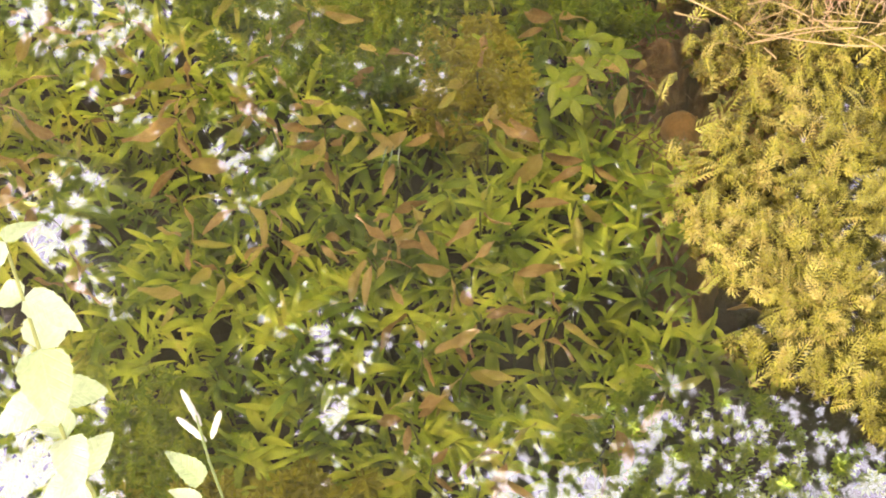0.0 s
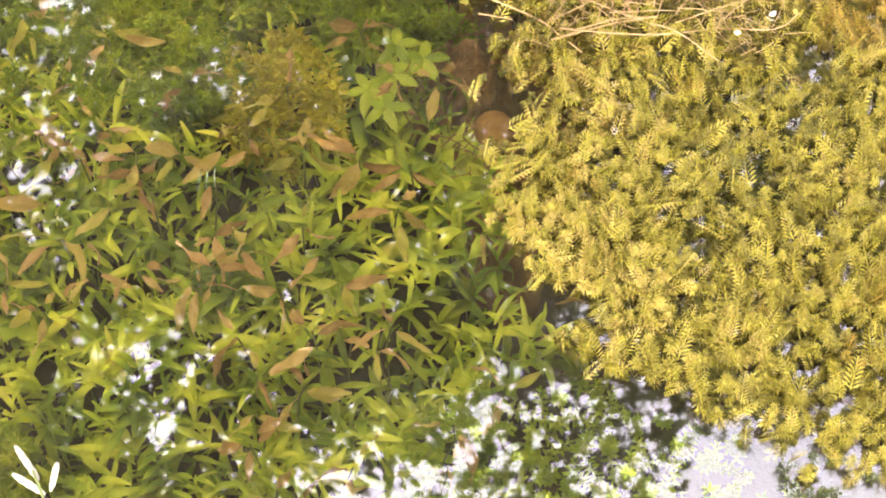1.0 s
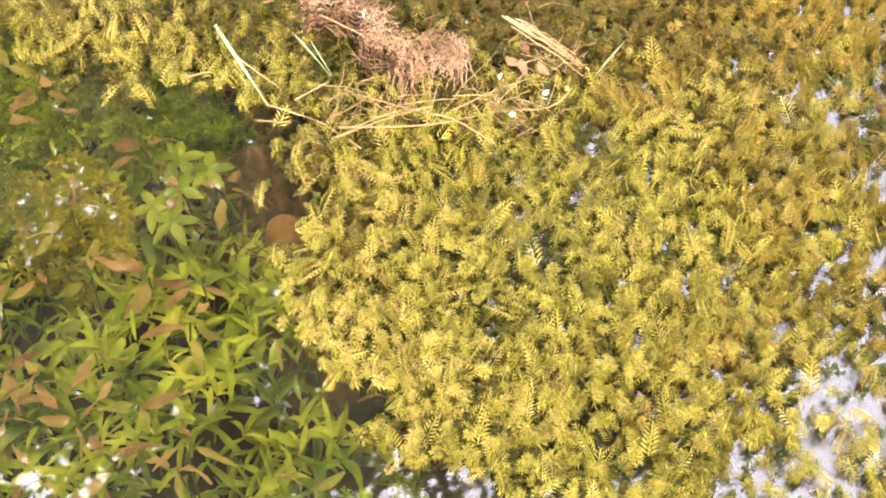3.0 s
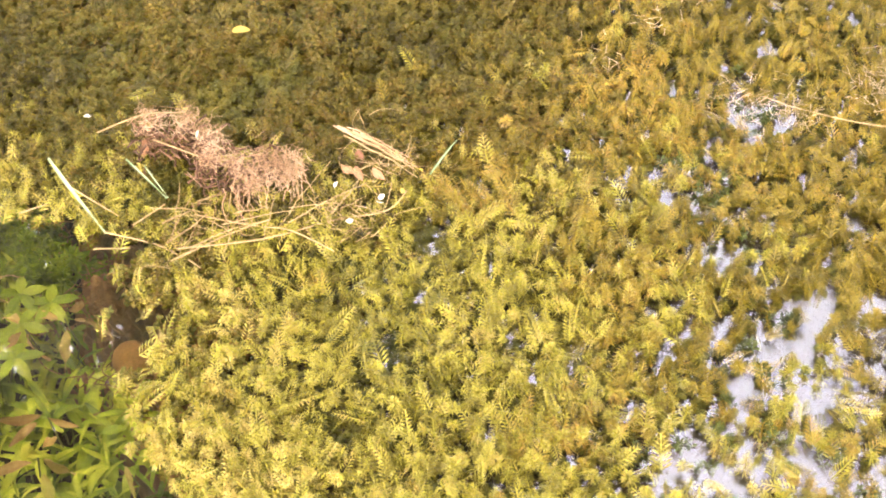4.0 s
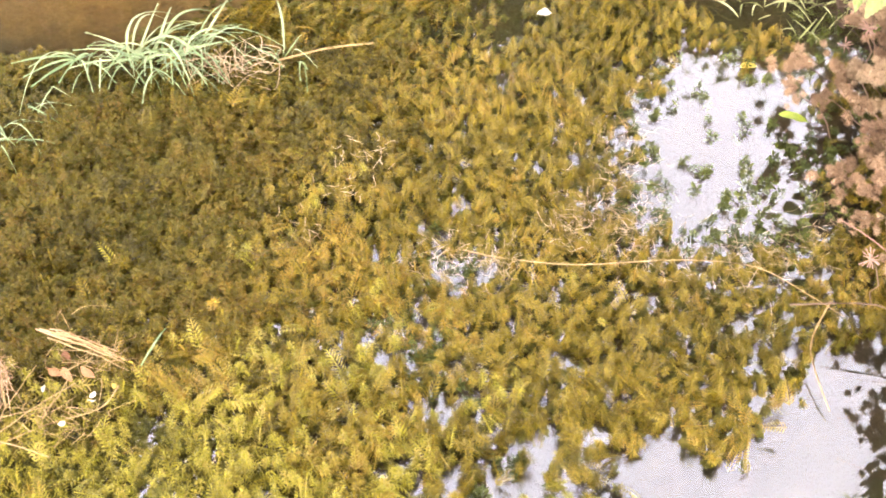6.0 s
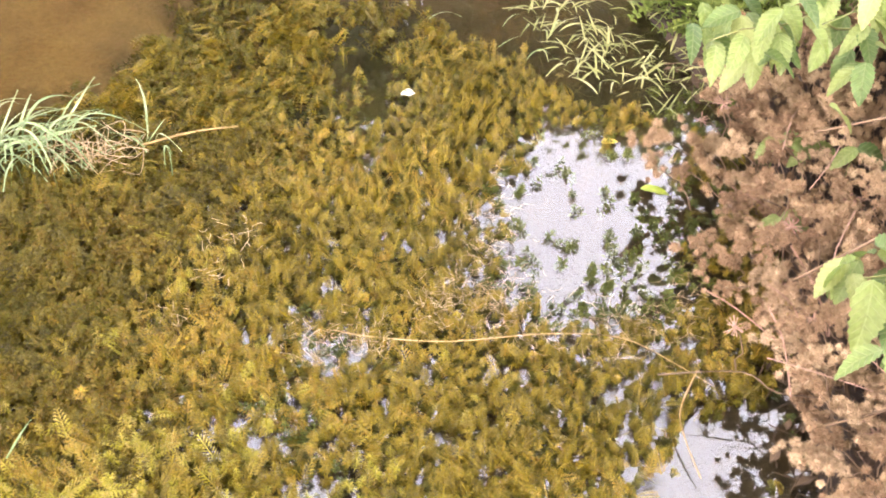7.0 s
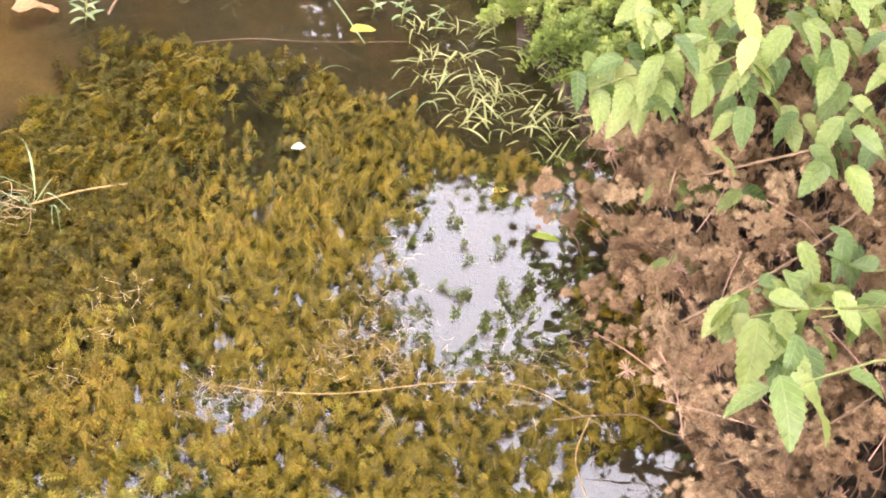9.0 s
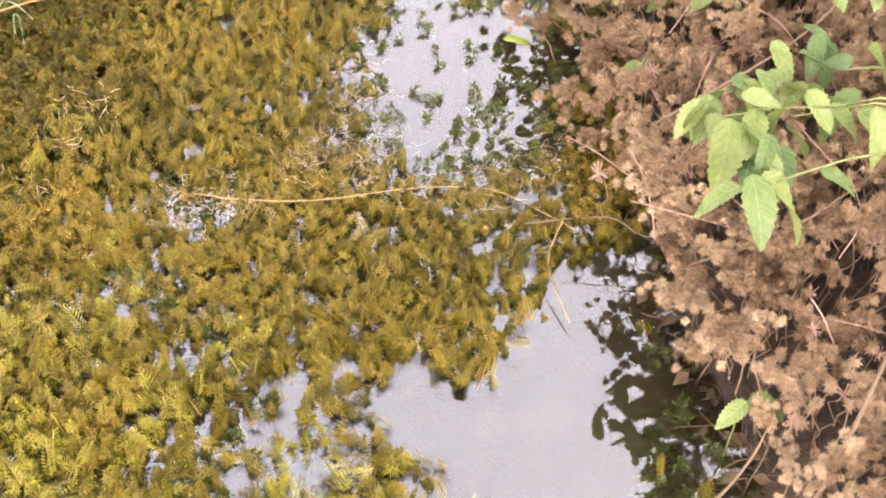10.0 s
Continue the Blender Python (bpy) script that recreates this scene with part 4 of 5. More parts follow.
BLADE = [leaf("grass_blade", M_GRASS, w, 0.35, 0.25, d, 10, 0, 0.0, tw, s, hu) for s, (w, d, tw, hu) in enumerate(((0.034, 0.15, 0.3, 0.16), (0.040, 0.35, -0.4, 0.32), (0.036, 0.05, 0.2, 0.04)))]
for a, b in (((0.317, 1.319), (0.344, 1.184)), ((0.75, 1.07), (0.816, 1.12)), ((0.407, 1.272), (0.434, 1.201)), ((0.425, 1.25), (0.436, 1.20))):
    put("grass_blade", BLADE[2], heap, along((*a, 0.05), (*b, 0.034), 0.3, 1.0), "pale green grass blade")

# ---- grass on the far side ----
def grass_tuft(x, y, count, reach, seed, label="pale bluish-green grass tuft with arching blades", flat=0.5, heading=None, spread=3.14, blades=None):
    r = random.Random(seed)
    base = max(height(x, y), -0.05)
    root = thing("grass_tuft", (x, y, base), label, "grass", "grass tufts on the weed")
    for i in range(count):
        a = (heading + r.uniform(-spread, spread)) if heading is not None else r.uniform(0, 6.28)
        s = reach * r.uniform(0.5, 1.15)
        bx, by = x + r.gauss(0, 0.016), y + r.gauss(0, 0.016)
        z = max(base, 0.0) + r.uniform(0.0, 0.015)
        tip = (bx + s * math.cos(a), by + s * math.sin(a), z + s * (1 - flat) * r.uniform(0.2, 1.0))
        put("blade", r.choice(blades or BLADE), root, along((bx, by, z), tip, r.uniform(-0.5, 0.5)))
    return root


grass_tuft(1.09, 1.635, 52, 0.12, 1, heading=-1.6, spread=2.4)
grass_tuft(1.16, 1.60, 28, 0.10, 2, heading=-1.2, spread=1.8)
grass_tuft(1.02, 1.68, 16, 0.12, 8, heading=-2.2, spread=1.2)
grass_tuft(0.822, 1.60, 12, 0.075, 3, heading=-1.6, spread=2.0, flat=0.8)
grass_tuft(0.77, 1.84, 16, 0.11, 4, heading=-1.2, spread=1.8)
grass_tuft(0.90, 1.64, 6, 0.07, 6, flat=0.7)
grass_tuft(1.27, 1.50, 10, 0.07, 5, label="small upright tuft of green grass", flat=0.2)
grass_tuft(1.115, 1.56, 5, 0.075, 9, heading=-1.5, spread=0.5, flat=0.8)


def litter_stalk(points, radius, label, name="dry_stalk", material=None):
    root = thing(name, (*points[0][:2], 0.0), label, "stalk", "dry stalks on the water")
    stalk("stem", root, smooth_line(points), radius, radius * 0.6, material or M_STRAW, 6)


def litter_tangle(centres, count, spread, length, radius, label, seed, z=(0.006, 0.03)):
    ob = new("dry_fibres", mesh("dry_fibres", *fibres(centres, count, spread, length, radius, z[0], z[1], seed), M_FIBRE))
    tagged(ob, label, "plant litter", kind="stuff")


litter_tangle([(1.19, 1.53), (1.23, 1.52), (1.16, 1.56)], 60, 0.02, 0.06, 0.0009, "yellow dry grass stems fallen beside the tuft", 71)
litter_stalk([(1.25, 1.50, 0.02), (1.33, 1.48, 0.02), (1.40, 1.45, 0.018)], 0.002, "short dry stalk lying on the weed")
litter_stalk([(1.22, 1.00, 0.034), (1.25, 0.955, 0.038), (1.33, 0.885, 0.034), (1.45, 0.805, 0.038), (1.53, 0.735, 0.034), (1.555, 0.66, 0.030), (1.565, 0.60, 0.03)], 0.0010, "long dry vine stalk lying across the weed mat")
litter_stalk([(1.57, 0.63, 0.03), (1.50, 0.60, 0.026), (1.47, 0.565, 0.02), (1.44, 0.51, 0.012)], 0.0016, "thin dry stalk curving over open water")
litter_stalk([(1.52, 0.66, 0.03), (1.60, 0.58, 0.05), (1.60, 0.52, 0.06), (1.63, 0.45, 0.09)], 0.0014, "thin dark twig hanging over open water", material=M_TWIG)
litter_stalk([(1.746, 1.703, 0.012), (1.83, 1.64, 0.02), (1.92, 1.574, 0.012), (2.05, 1.46, 0.02)], 0.001, "long thin stem lying over shallow water", material=M_TWIG)
litter_stalk([(2.03, 1.709, 0.06), (2.01, 1.62, 0.05), (1.983, 1.504, 0.02)], 0.0022, "green grass stem leaning over shallow water", material=M_GRASS)
litter_stalk([(1.693, 1.883, 0.0), (1.74, 1.90, 0.03), (1.805, 1.935, 0.07), (1.83, 1.93, 0.06)], 0.003, "bent brown twig standing in the mud", material=M_TWIG)
litter_stalk([(1.75, 0.623, 0.07), (1.80, 0.617, 0.09), (1.86, 0.606, 0.12)], 0.0028, "pale broken stick leaning out from the bank", material=M_STRAW)
litter_tangle([(1.216, 1.255), (1.168, 1.201), (1.237, 1.212), (1.073, 1.163)], 40, 0.02, 0.02, 0.0006, "few dry bits of stem on the weed mat", 72, (0.03, 0.042))
litter_tangle([(1.20, 0.995), (1.22, 0.985), (1.25, 0.95), (1.36, 0.95), (1.41, 0.97), (1.45, 0.92)], 160, 0.024, 0.022, 0.00045, "pale dry fibres caught on the weed mat", 73, (0.022, 0.042))
litter_tangle([(1.46, 0.84), (1.47, 0.92), (1.52, 1.0), (1.60, 1.06), (1.42, 0.88), (1.40, 0.95)], 260, 0.03, 0.02, 0.00045, "pale dry fibres and bits along the edge of the weed", 76, (0.012, 0.04))
litter_tangle([(1.5, 0.74), (1.58, 0.72), (1.64, 0.72), (1.55, 0.78), (1.7, 0.72)], 130, 0.03, 0.025, 0.0004, "dry fibres and thin stems at the edge of the weed", 75, (0.012, 0.042))


def fallen(name, data, base, tip, label, category="leaf", roll=0.1):
    ob = new(name, data)
    ob.matrix_world = along(base, tip, roll)
    tagged(ob, label, category)


fallen("dead_leaf", LEAVES_DEAD[0], (1.555, 1.985, 0.012), (1.63, 1.945, 0.01), "large fallen orange-brown leaf on the mud")
fallen("dead_leaf", LEAVES_DEAD[1], (2.04, 1.775, 0.02), (2.09, 1.70, 0.016), "fallen reddish-brown leaf on the mud")
fallen("dead_leaf", LEAVES_DEAD[2], (1.99, 1.79, 0.02), (2.03, 1.78, 0.02), "small fallen reddish leaf on the mud")
fallen("yellow_leaf", LEAF_YELLOW, (2.00, 1.56, 0.012), (2.045, 1.535, 0.012), "fallen yellow leaf on shallow water")
fallen("yellow_leaf", LEAF_YELLOW, (1.86, 1.075, 0.004), (1.885, 1.06, 0.006), "fallen yellow leaf floating on open water")
fallen("white_petal", PETAL, (1.668, 1.358, 0.016), (1.690, 1.345, 0.018), "white petal floating on the water", "petal")
fallen("white_petal", PETAL, (1.835, 1.855, 0.01), (1.855, 1.845, 0.012), "small white petal on the mud", "petal")
fallen("dead_leaf", LEAVES_DEAD[1], (2.05, 0.96, 0.012), (2.085, 0.925, 0.012), "fallen brown leaf at the water's edge")
fallen("green_leaf", LEAF_GREEN[0], (1.80, 0.94, 0.03), (1.83, 0.905, 0.03), "round green leaf over open water")
fallen("yellow_leaf", LEAF_YELLOW, (0.625, 1.452, 0.02), (0.65, 1.445, 0.02), "small yellow leaf on the weed mat")
fallen("green_leaf", LEAF_GREEN[1], (0.245, 0.935, -0.008), (0.275, 0.93, -0.01), "bright green leaf piece under the water")
for i in range(3):
    fallen("yellow_sprout", BLADE[2], (-0.052 + 0.008 * i, 1.045, -0.004), (-0.062 + 0.010 * i, 1.012, 0.004), "bright yellow-green sprout at the surface", "sprout")
for (x, y), i in zip(((1.86, 1.495), (1.913, 1.304), (1.90, 1.36), (1.95, 1.40), (2.0, 1.33)), range(5)):
    fallen("fallen_grass", BLADE[i % 3], (x, y, 0.012), (x + 0.05, y - 0.03 + 0.012 * i, 0.02), "loose pale grass blade on the water", "grass")


# ---- sprigs on the mud ----
def sprig(x, y, tall, levels, size, seed, label):
    r = random.Random(seed)
    b = height(x, y)
    root = thing("seedling", (x, y, b), label, "seedling", "seedlings on the mud")
    stalk("stem", root, bent((x, y, b), (x + 0.01, y, b + tall), 0, 0.004, 4, seed), 0.0018, 0.001, M_STALK)
    for i in range(levels):
        z = b + tall * (0.35 + 0.65 * i / (levels - 1))
        for k in (0, 1):
            a = 1.57 * i + 3.14 * k + r.uniform(-0.3, 0.3)
            s = size * (1.1 - 0.5 * i / levels)
            put("leaf", SPRIG_LEAF, root, along((x + 0.01 * i / levels, y, z), (x + s * math.cos(a), y + s * math.sin(a), z + 0.3 * s), 0.1))


SPRIG_LEAF = leaf("sprig_leaf", M_GRASS, 0.24, 0.45, 0.15, 0.15, 7, 0, 0.0, 0.1, 1)
sprig(1.648, 1.892, 0.07, 6, 0.035, 1, "small upright pale-green seedling in the shallows")
sprig(1.963, 1.855, 0.10, 6, 0.04, 2, "small upright pale-green seedling on the mud")
sprig(2.25, 1.75, 0.10, 6, 0.035, 3, "small upright green seedling on the mud")
for i, (x, y) in enumerate(((2.19, 1.70), (2.15, 1.48), (2.22, 1.60))):
    sprig(x, y, 0.05 + 0.012 * (i % 3), 4, 0.024, 11 + i, "tiny pale seedling on the mud")
sprig(2.10, 1.60, 0.06, 4, 0.03, 4, "tiny pale seedling on the mud")
sprig(2.13, 1.55, 0.06, 4, 0.03, 5, "tiny pale seedling on the mud")


# ---- the right bank: low herbs, grass, dry flower shrubs, leafy shrubs ----
def herb_cover():
    r = np.random.default_rng(81)
    x, y = jittered(1.95, 3.2, 0.75, 2.3, 0.018, r)
    area = [(2.12, 1.02), (2.11, 1.20), (2.19, 1.36), (2.26, 1.55), (2.36, 1.75), (2.7, 2.2), (3.2, 1.9), (3.1, 0.8), (2.5, 0.75)]
    d = inside(x - 0.05, y + 0.02, area) + 0.04 * blob(x, y, 0.15, 82)
    k = d > 0
    x, y, d = x[k], y[k], d[k]
    n = len(x)
    g = ground_height(x, y)
    top = np.maximum(g, 0) + np.clip(d, 0, 0.3) * 0.45 + 0.03 + 0.025 * blob(x, y, 0.12, 83) + r.uniform(0, 0.03, n)
    rot = lambda: turns(r.normal(0.1, 0.35, n), r.normal(-0.15, 0.35, n), r.uniform(0, 6.283, n))
    v, f = joined([scatter(*shoot_form(5, 0.0125, 0.38, 0.010), rot(), r.uniform(0.7, 1.3, n), np.stack([x, y, top], -1)),
                   scatter(*shoot_form(5, 0.0105, 0.40, 0.010), rot(), r.uniform(0.7, 1.3, n), np.stack([x + 0.01, y + 0.008, top * 0.7], -1))])
    tagged(new("herb_cover", mesh("herb_cover", v, f, M_HERB, False)), "low carpet of small-leaved light green herbs on the bank", "herbs", kind="stuff")


herb_cover()
M_PALEGRASS = plant("straw_green_grass", [(0.131, 0.153, 0.048), (0.230, 0.238, 0.088), (0.361, 0.348, 0.168)], patch=3, grain=60, each="object")
BROAD = [leaf("broad_blade", M_PALEGRASS, w, 0.35, 0.2, d, 8, 0, 0.0, 0.2, s, hu) for s, (w, d, hu) in enumerate(((0.07, 0.1, 0.06), (0.085, 0.2, 0.12), (0.065, 0.0, 0.0)))]
PALE_LABEL = "pale yellow-green grass with short broad blades at the water's edge"
for i, (x, y) in enumerate(((2.03, 1.24), (2.06, 1.30), (2.02, 1.17), (2.10, 1.37), (2.06, 1.12), (1.99, 1.28), (2.16, 1.44), (2.0, 1.36), (2.05, 1.42), (2.09, 1.20), (2.1, 1.28), (1.98, 1.20), (2.12, 1.50), (2.13, 1.10), (2.10, 1.04), (2.16, 1.17), (2.20, 1.28), (2.22, 1.40), (2.02, 1.07), (2.07, 1.24))):
    grass_tuft(x, y, 12, 0.052, 20 + i, PALE_LABEL, 0.45, blades=BROAD)


def head_mesh(seed, lumps=7):
    """A fluffy dry flower head of several soft lumps with fine hairs."""
    r = np.random.default_rng(seed)
    bm = bmesh.new()
    bmesh.ops.create_icosphere(bm, subdivisions=1, radius=1)
    bm.verts.ensure_lookup_table()
    sv = np.array([tuple(v.co) for v in bm.verts])
    sf = np.array([[v.index for v in f.verts] for f in bm.faces])
    sf = np.concatenate([sf, sf[:, :1]], 1)[:, :3]
    bm.free()
    vs, fs, n = [], [], 0
    cs = r.normal(0, 0.0120, (lumps, 3)) * (1, 1, 0.6)
    rad = r.uniform(0.0034, 0.0068, lumps)
    for c, q in zip(cs, rad):
        d = 0.60 + 0.18 * r.normal(0, 1, (len(sv), 1))
        vs.append(sv * q * d + c)
        fs.append(sf + n)
        n += len(sv)
    k = 3600
    pick = r.integers(0, lumps, k)
    dirs = r.normal(0, 1, (k, 3))
    dirs /= np.linalg.norm(dirs, axis=1)[:, None]
    side = np.cross(dirs, r.normal(0, 1, (k, 3)))
    side /= np.linalg.norm(side, axis=1)[:, None]
    base = cs[pick] + dirs * rad[pick][:, None] * 0.5
    ends = cs[pick] + dirs * (rad[pick] * r.uniform(0.75, 1.65, k))[:, None]
    tri = np.stack([base - side * 0.00042, base + side * 0.00042, ends], 1).reshape(-1, 3)
    vs.append(tri)
    fs.append(np.arange(3 * k).reshape(k, 3) + n)
    return mesh("flower_head", np.concatenate(vs), np.concatenate(fs), M_HEAD, True)


def star_mesh(seed):
    """A bare spent head: short stiff rays with small knobs."""
    r = random.Random(seed)
    pieces = []
    for i in range(20):
        d = Vector((r.gauss(0, 1), r.gauss(0, 1), r.gauss(0.4, 0.7))).normalized() * r.uniform(0.005, 0.012)
        pieces.append(tube([(0, 0, 0), d * 0.6, d * 0.9, d, d * 1.06], [0.0006, 0.0005, 0.0005, 0.0009, 0.0003], 4))
    return mesh("spent_head", *joined(pieces), M_SPENT)


HEADS = [head_mesh(s, 14 + 3 * (s % 4)) for s in range(5)]
STARS = [star_mesh(s) for s in range(3)]
HEAD_AREA = [(1.36, -0.02), (1.40, 0.20), (1.47, 0.33), (1.56, 0.46), (1.72, 0.66), (1.90, 0.84), (1.98, 0.98), (2.10, 1.04), (2.36, 1.0), (2.42, 0.6), (2.2, 0.2), (1.85, -0.12), (1.42, -0.18)]
ROOTS = [(1.50, 0.12), (1.62, 0.26), (1.78, 0.40), (1.95, 0.52), (2.08, 0.68), (2.2, 0.82), (1.85, 0.22), (2.15, 0.45), (1.6, 0.02)]


def dry_shrubs():
    r = np.random.default_rng(91)
    x, y = jittered(1.15, 2.6, -0.25, 1.1, 0.032, r)
    k = (inside(x, y, HEAD_AREA) > -0.01) & (blob(x, y, 0.10, 92) > -0.85)
    x, y = x[k], y[k]
    extra = np.array([(1.80, 0.93), (1.84, 0.90), (1.86, 0.86), (1.88, 0.99), (1.83, 0.80), (1.75, 0.78), (1.70, 0.70), (1.73, 0.72), (1.62, 0.62), (1.90, 0.92)])
    x, y = np.append(x, extra[:, 0]), np.append(y, extra[:, 1])
    shrubs = []
    for rx, ry in ROOTS:
        shrubs.append(thing("dry_flower_shrub", (rx, ry, height(rx, ry)), "withered shrub with fluffy brown flower heads on the bank", "shrub", "withered shrubs on the bank"))
    for i in range(len(x)):
        k = int(np.argmin([math.hypot(x[i] - a, y[i] - b) + 0.05 * r.random() for a, b in ROOTS]))
        g = max(height(x[i], y[i]), 0.0)
        near = 1 if i < len(x) - len(extra) else 0
        z = g + (0.05 + 0.13 * r.random() if near else 0.05 + 0.05 * r.random())
        top = (x[i], y[i], z)
        b = shrubs[k].location
        fx, fy = b.x + (x[i] - b.x) * 0.7 + r.normal(0, 0.02), b.y + (y[i] - b.y) * 0.7 + r.normal(0, 0.02)
        foot = (fx, fy, max(height(fx, fy), -0.03) - 0.005)
        stem = stalk("stem", shrubs[k], bent(foot, top, 0.02, 0.012, 6, i), 0.0016, 0.0007, M_TWIG, 4)
        pose_ = Matrix.Translation(top) @ Euler((r.normal(0, 0.4), r.normal(0, 0.4), r.uniform(0, 6.28))).to_matrix().to_4x4() @ Matrix.Scale(r.uniform(0.85, 1.5), 4)
        spent = r.random() < (0.38 if y[i] < 0.25 else 0.08)
        part("spent_head" if spent else "flower_head", (STARS if spent else HEADS)[int(r.integers(0, 3 if spent else 5))], stem, "bare spent flower head" if spent else "", Matrix.Translation(-b) @ pose_)


dry_shrubs()


def bank_litter():
    r = np.random.default_rng(97)
    x, y = jittered(1.2, 2.9, -0.4, 1.15, 0.03, r)
    k = inside(x, y, POND) < 0.05
    c = [(a, b) for a, b in zip(x[k], y[k])]
    v, f = fibres([(0, 0)], len(c), 0.0, 0.07, 0.0011, 0.0, 0.03, 98)
    n = len(v) // len(c)
    off = np.array([(a, b, max(height(a, b), 0.0)) for a, b in c])
    v = (v.reshape(len(c), n, 3) + off[:, None]).reshape(-1, 3)
    flat = np.array([(0, 0, 0), (0.3, 0.45, 0.05), (0, 1.0, -0.05), (-0.3, 0.45, 0.08)])
    m = len(c)
    w, g = scatter(flat, np.array([[0, 1, 2, 3]]), turns(r.normal(0, 0.4, m), r.normal(0, 0.4, m), r.uniform(0, 6.283, m)), r.uniform(0.015, 0.035, m), off + np.append(0, [0, 0.012])[[0, 1, 2]] * np.array([0, 0, 1]))
    v, f = joined([(v, f), (w, g)])
    tagged(new("bank_litter", mesh("bank_litter", v, f, M_LITTER, False)), "dark litter of dead stems and leaves on the bank", "plant litter", kind="stuff")


M_LITTER = plant("leaf_litter", [(0.03, 0.018, 0.01), (0.07, 0.042, 0.022), (0.13, 0.08, 0.042)], patch=8, rough=0.9, through_light=0.0)
bank_litter()
for pts, rad in (([(1.28, 0.24, 0.03), (1.31, 0.20, 0.06), (1.36, 0.19, 0.12), (1.40, 0.20, 0.16)], 0.0022), ([(1.34, 0.10, 0.1), (1.45, 0.12, 0.2), (1.60, 0.16, 0.24)], 0.0035),
                 ([(1.55, 0.42, 0.12), (1.62, 0.34, 0.2), (1.74, 0.30, 0.25)], 0.002), ([(1.70, 0.60, 0.15), (1.85, 0.52, 0.25), (2.0, 0.50, 0.3)], 0.0025), ([(1.95, 0.80, 0.15), (2.05, 0.62, 0.28), (2.2, 0.5, 0.33)], 0.0025)):
    litter_stalk(pts, rad, "bare dead twig among the withered shrubs", "dead_twig", M_TWIG)

rt = random.Random(29)
for i in range(26):
    x0, y0 = rt.uniform(1.48, 2.1), rt.uniform(0.0, 0.8)
    y0 = min(y0, 0.92 * (x0 - 1.05))
    g, a, ln = max(height(x0, y0), 0.0), rt.uniform(-0.6, 2.6), rt.uniform(0.06, 0.16)
    p, q = (x0, y0, g + rt.uniform(0.08, 0.16)), (x0 + ln * math.cos(a), y0 + ln * math.sin(a), g + rt.uniform(0.14, 0.22))
    litter_stalk([p, tuple((Vector(p) + Vector(q)) / 2 + Vector((rt.gauss(0, 0.008), rt.gauss(0, 0.008), 0.01))), q], rt.uniform(0.0008, 0.0014), "thin pale dead twig among the withered shrubs", "dead_twig", M_SPENT)

LEAVES_SHRUB = [leaf("shrub_leaf", m, w, 0.38, 0.16, d, 18, 0.09, 0.014, tw, s) for s, (m, w, d, tw) in enumerate(((M_LEAF, 0.48, 0.18, 0.1), (M_LEAF, 0.54, 0.28, -0.15), (M_PALE, 0.50, 0.15, 0.1), (M_LEAF, 0.42, 0.35, 0.2)))]
SPRAY = [(1.591, 0.449, 1.542, 0.41), (1.58, 0.425, 1.613, 0.399), (1.508, 0.367, 1.473, 0.308), (1.503, 0.372, 1.457, 0.395), (1.519, 0.358, 1.573, 0.293), (1.578, 0.474, 1.585, 0.515),
         (1.63, 0.476, 1.647, 0.506), (1.634, 0.479, 1.691, 0.447), (1.66, 0.402, 1.665, 0.44), (1.708, 0.408, 1.76, 0.457), (1.693, 0.373, 1.723, 0.328), (1.761, 0.391, 1.799, 0.446),
         (1.779, 0.41, 1.85, 0.47), (1.833, 0.4, 1.872, 0.368), (1.729, 0.329, 1.698, 0.284), (1.597, 0.32, 1.626, 0.277), (1.75, 0.36, 1.71, 0.39), (1.80, 0.35, 1.84, 0.30), (1.66, 0.43, 1.69, 0.48), (1.86, 0.33, 1.90, 0.28)]


def hanging(cx, cy, cz, n, sx, sy, sz, size, seed):
    r = random.Random(seed)
    out = []
    for i in range(n):
        b = Vector((cx + r.uniform(-sx, sx), cy + r.uniform(-sy, sy), cz + r.uniform(-sz, sz)))
        a, s = r.uniform(2.6, 5.6), size * r.uniform(0.7, 1.2)
        out.append((tuple(b), (b.x + s * 0.75 * math.cos(a), b.y + s * 0.75 * math.sin(a), b.z - s * r.uniform(0.1, 0.75))))
    return out


def leafy_shrub(root_at, tips, leaves, label, seed, base_z=None):
    """Stems from one root to the tips, with the leaves given as base and tip."""
    r = random.Random(seed)
    root = thing("leafy_shrub", (*root_at, height(*root_at)), label, "shrub", "leafy shrubs on the bank")
    branches = []
    for i, t in enumerate(tips):
        branches.append(stalk("branch", root, bent(root.location, t, 0.05, 0.012, 8, seed + i), 0.0028, 0.0012, M_STALK, 6))
    for i, (b, t) in enumerate(leaves):
        near = min(range(len(tips)), key=lambda k: (Vector(tips[k]) - Vector(b)).length)
        pose_ = along(b, t, r.uniform(-0.35, 0.35), max(1.05, 0.062 / (Vector(t) - Vector(b)).length))
        part("leaf", LEAVES_SHRUB[r.choice((0, 1, 2, 3))], branches[near], "", Matrix.Translation(-root.location) @ pose_)
    return root


leafy_shrub((1.98, 0.10), [(1.51, 0.37, 0.32), (1.59, 0.46, 0.33), (1.66, 0.40, 0.33), (1.78, 0.41, 0.33)],
            [((a, b, 0.335 + 0.01 * (i % 3)), (c, d, 0.275 + 0.015 * (i % 4))) for i, (a, b, c, d) in enumerate(SPRAY)] + hanging(1.72, 0.43, 0.325, 30, 0.13, 0.075, 0.04, 0.048, 12),
            "leafy green shrub branch with toothed pointed leaves reaching over the bank", 3)


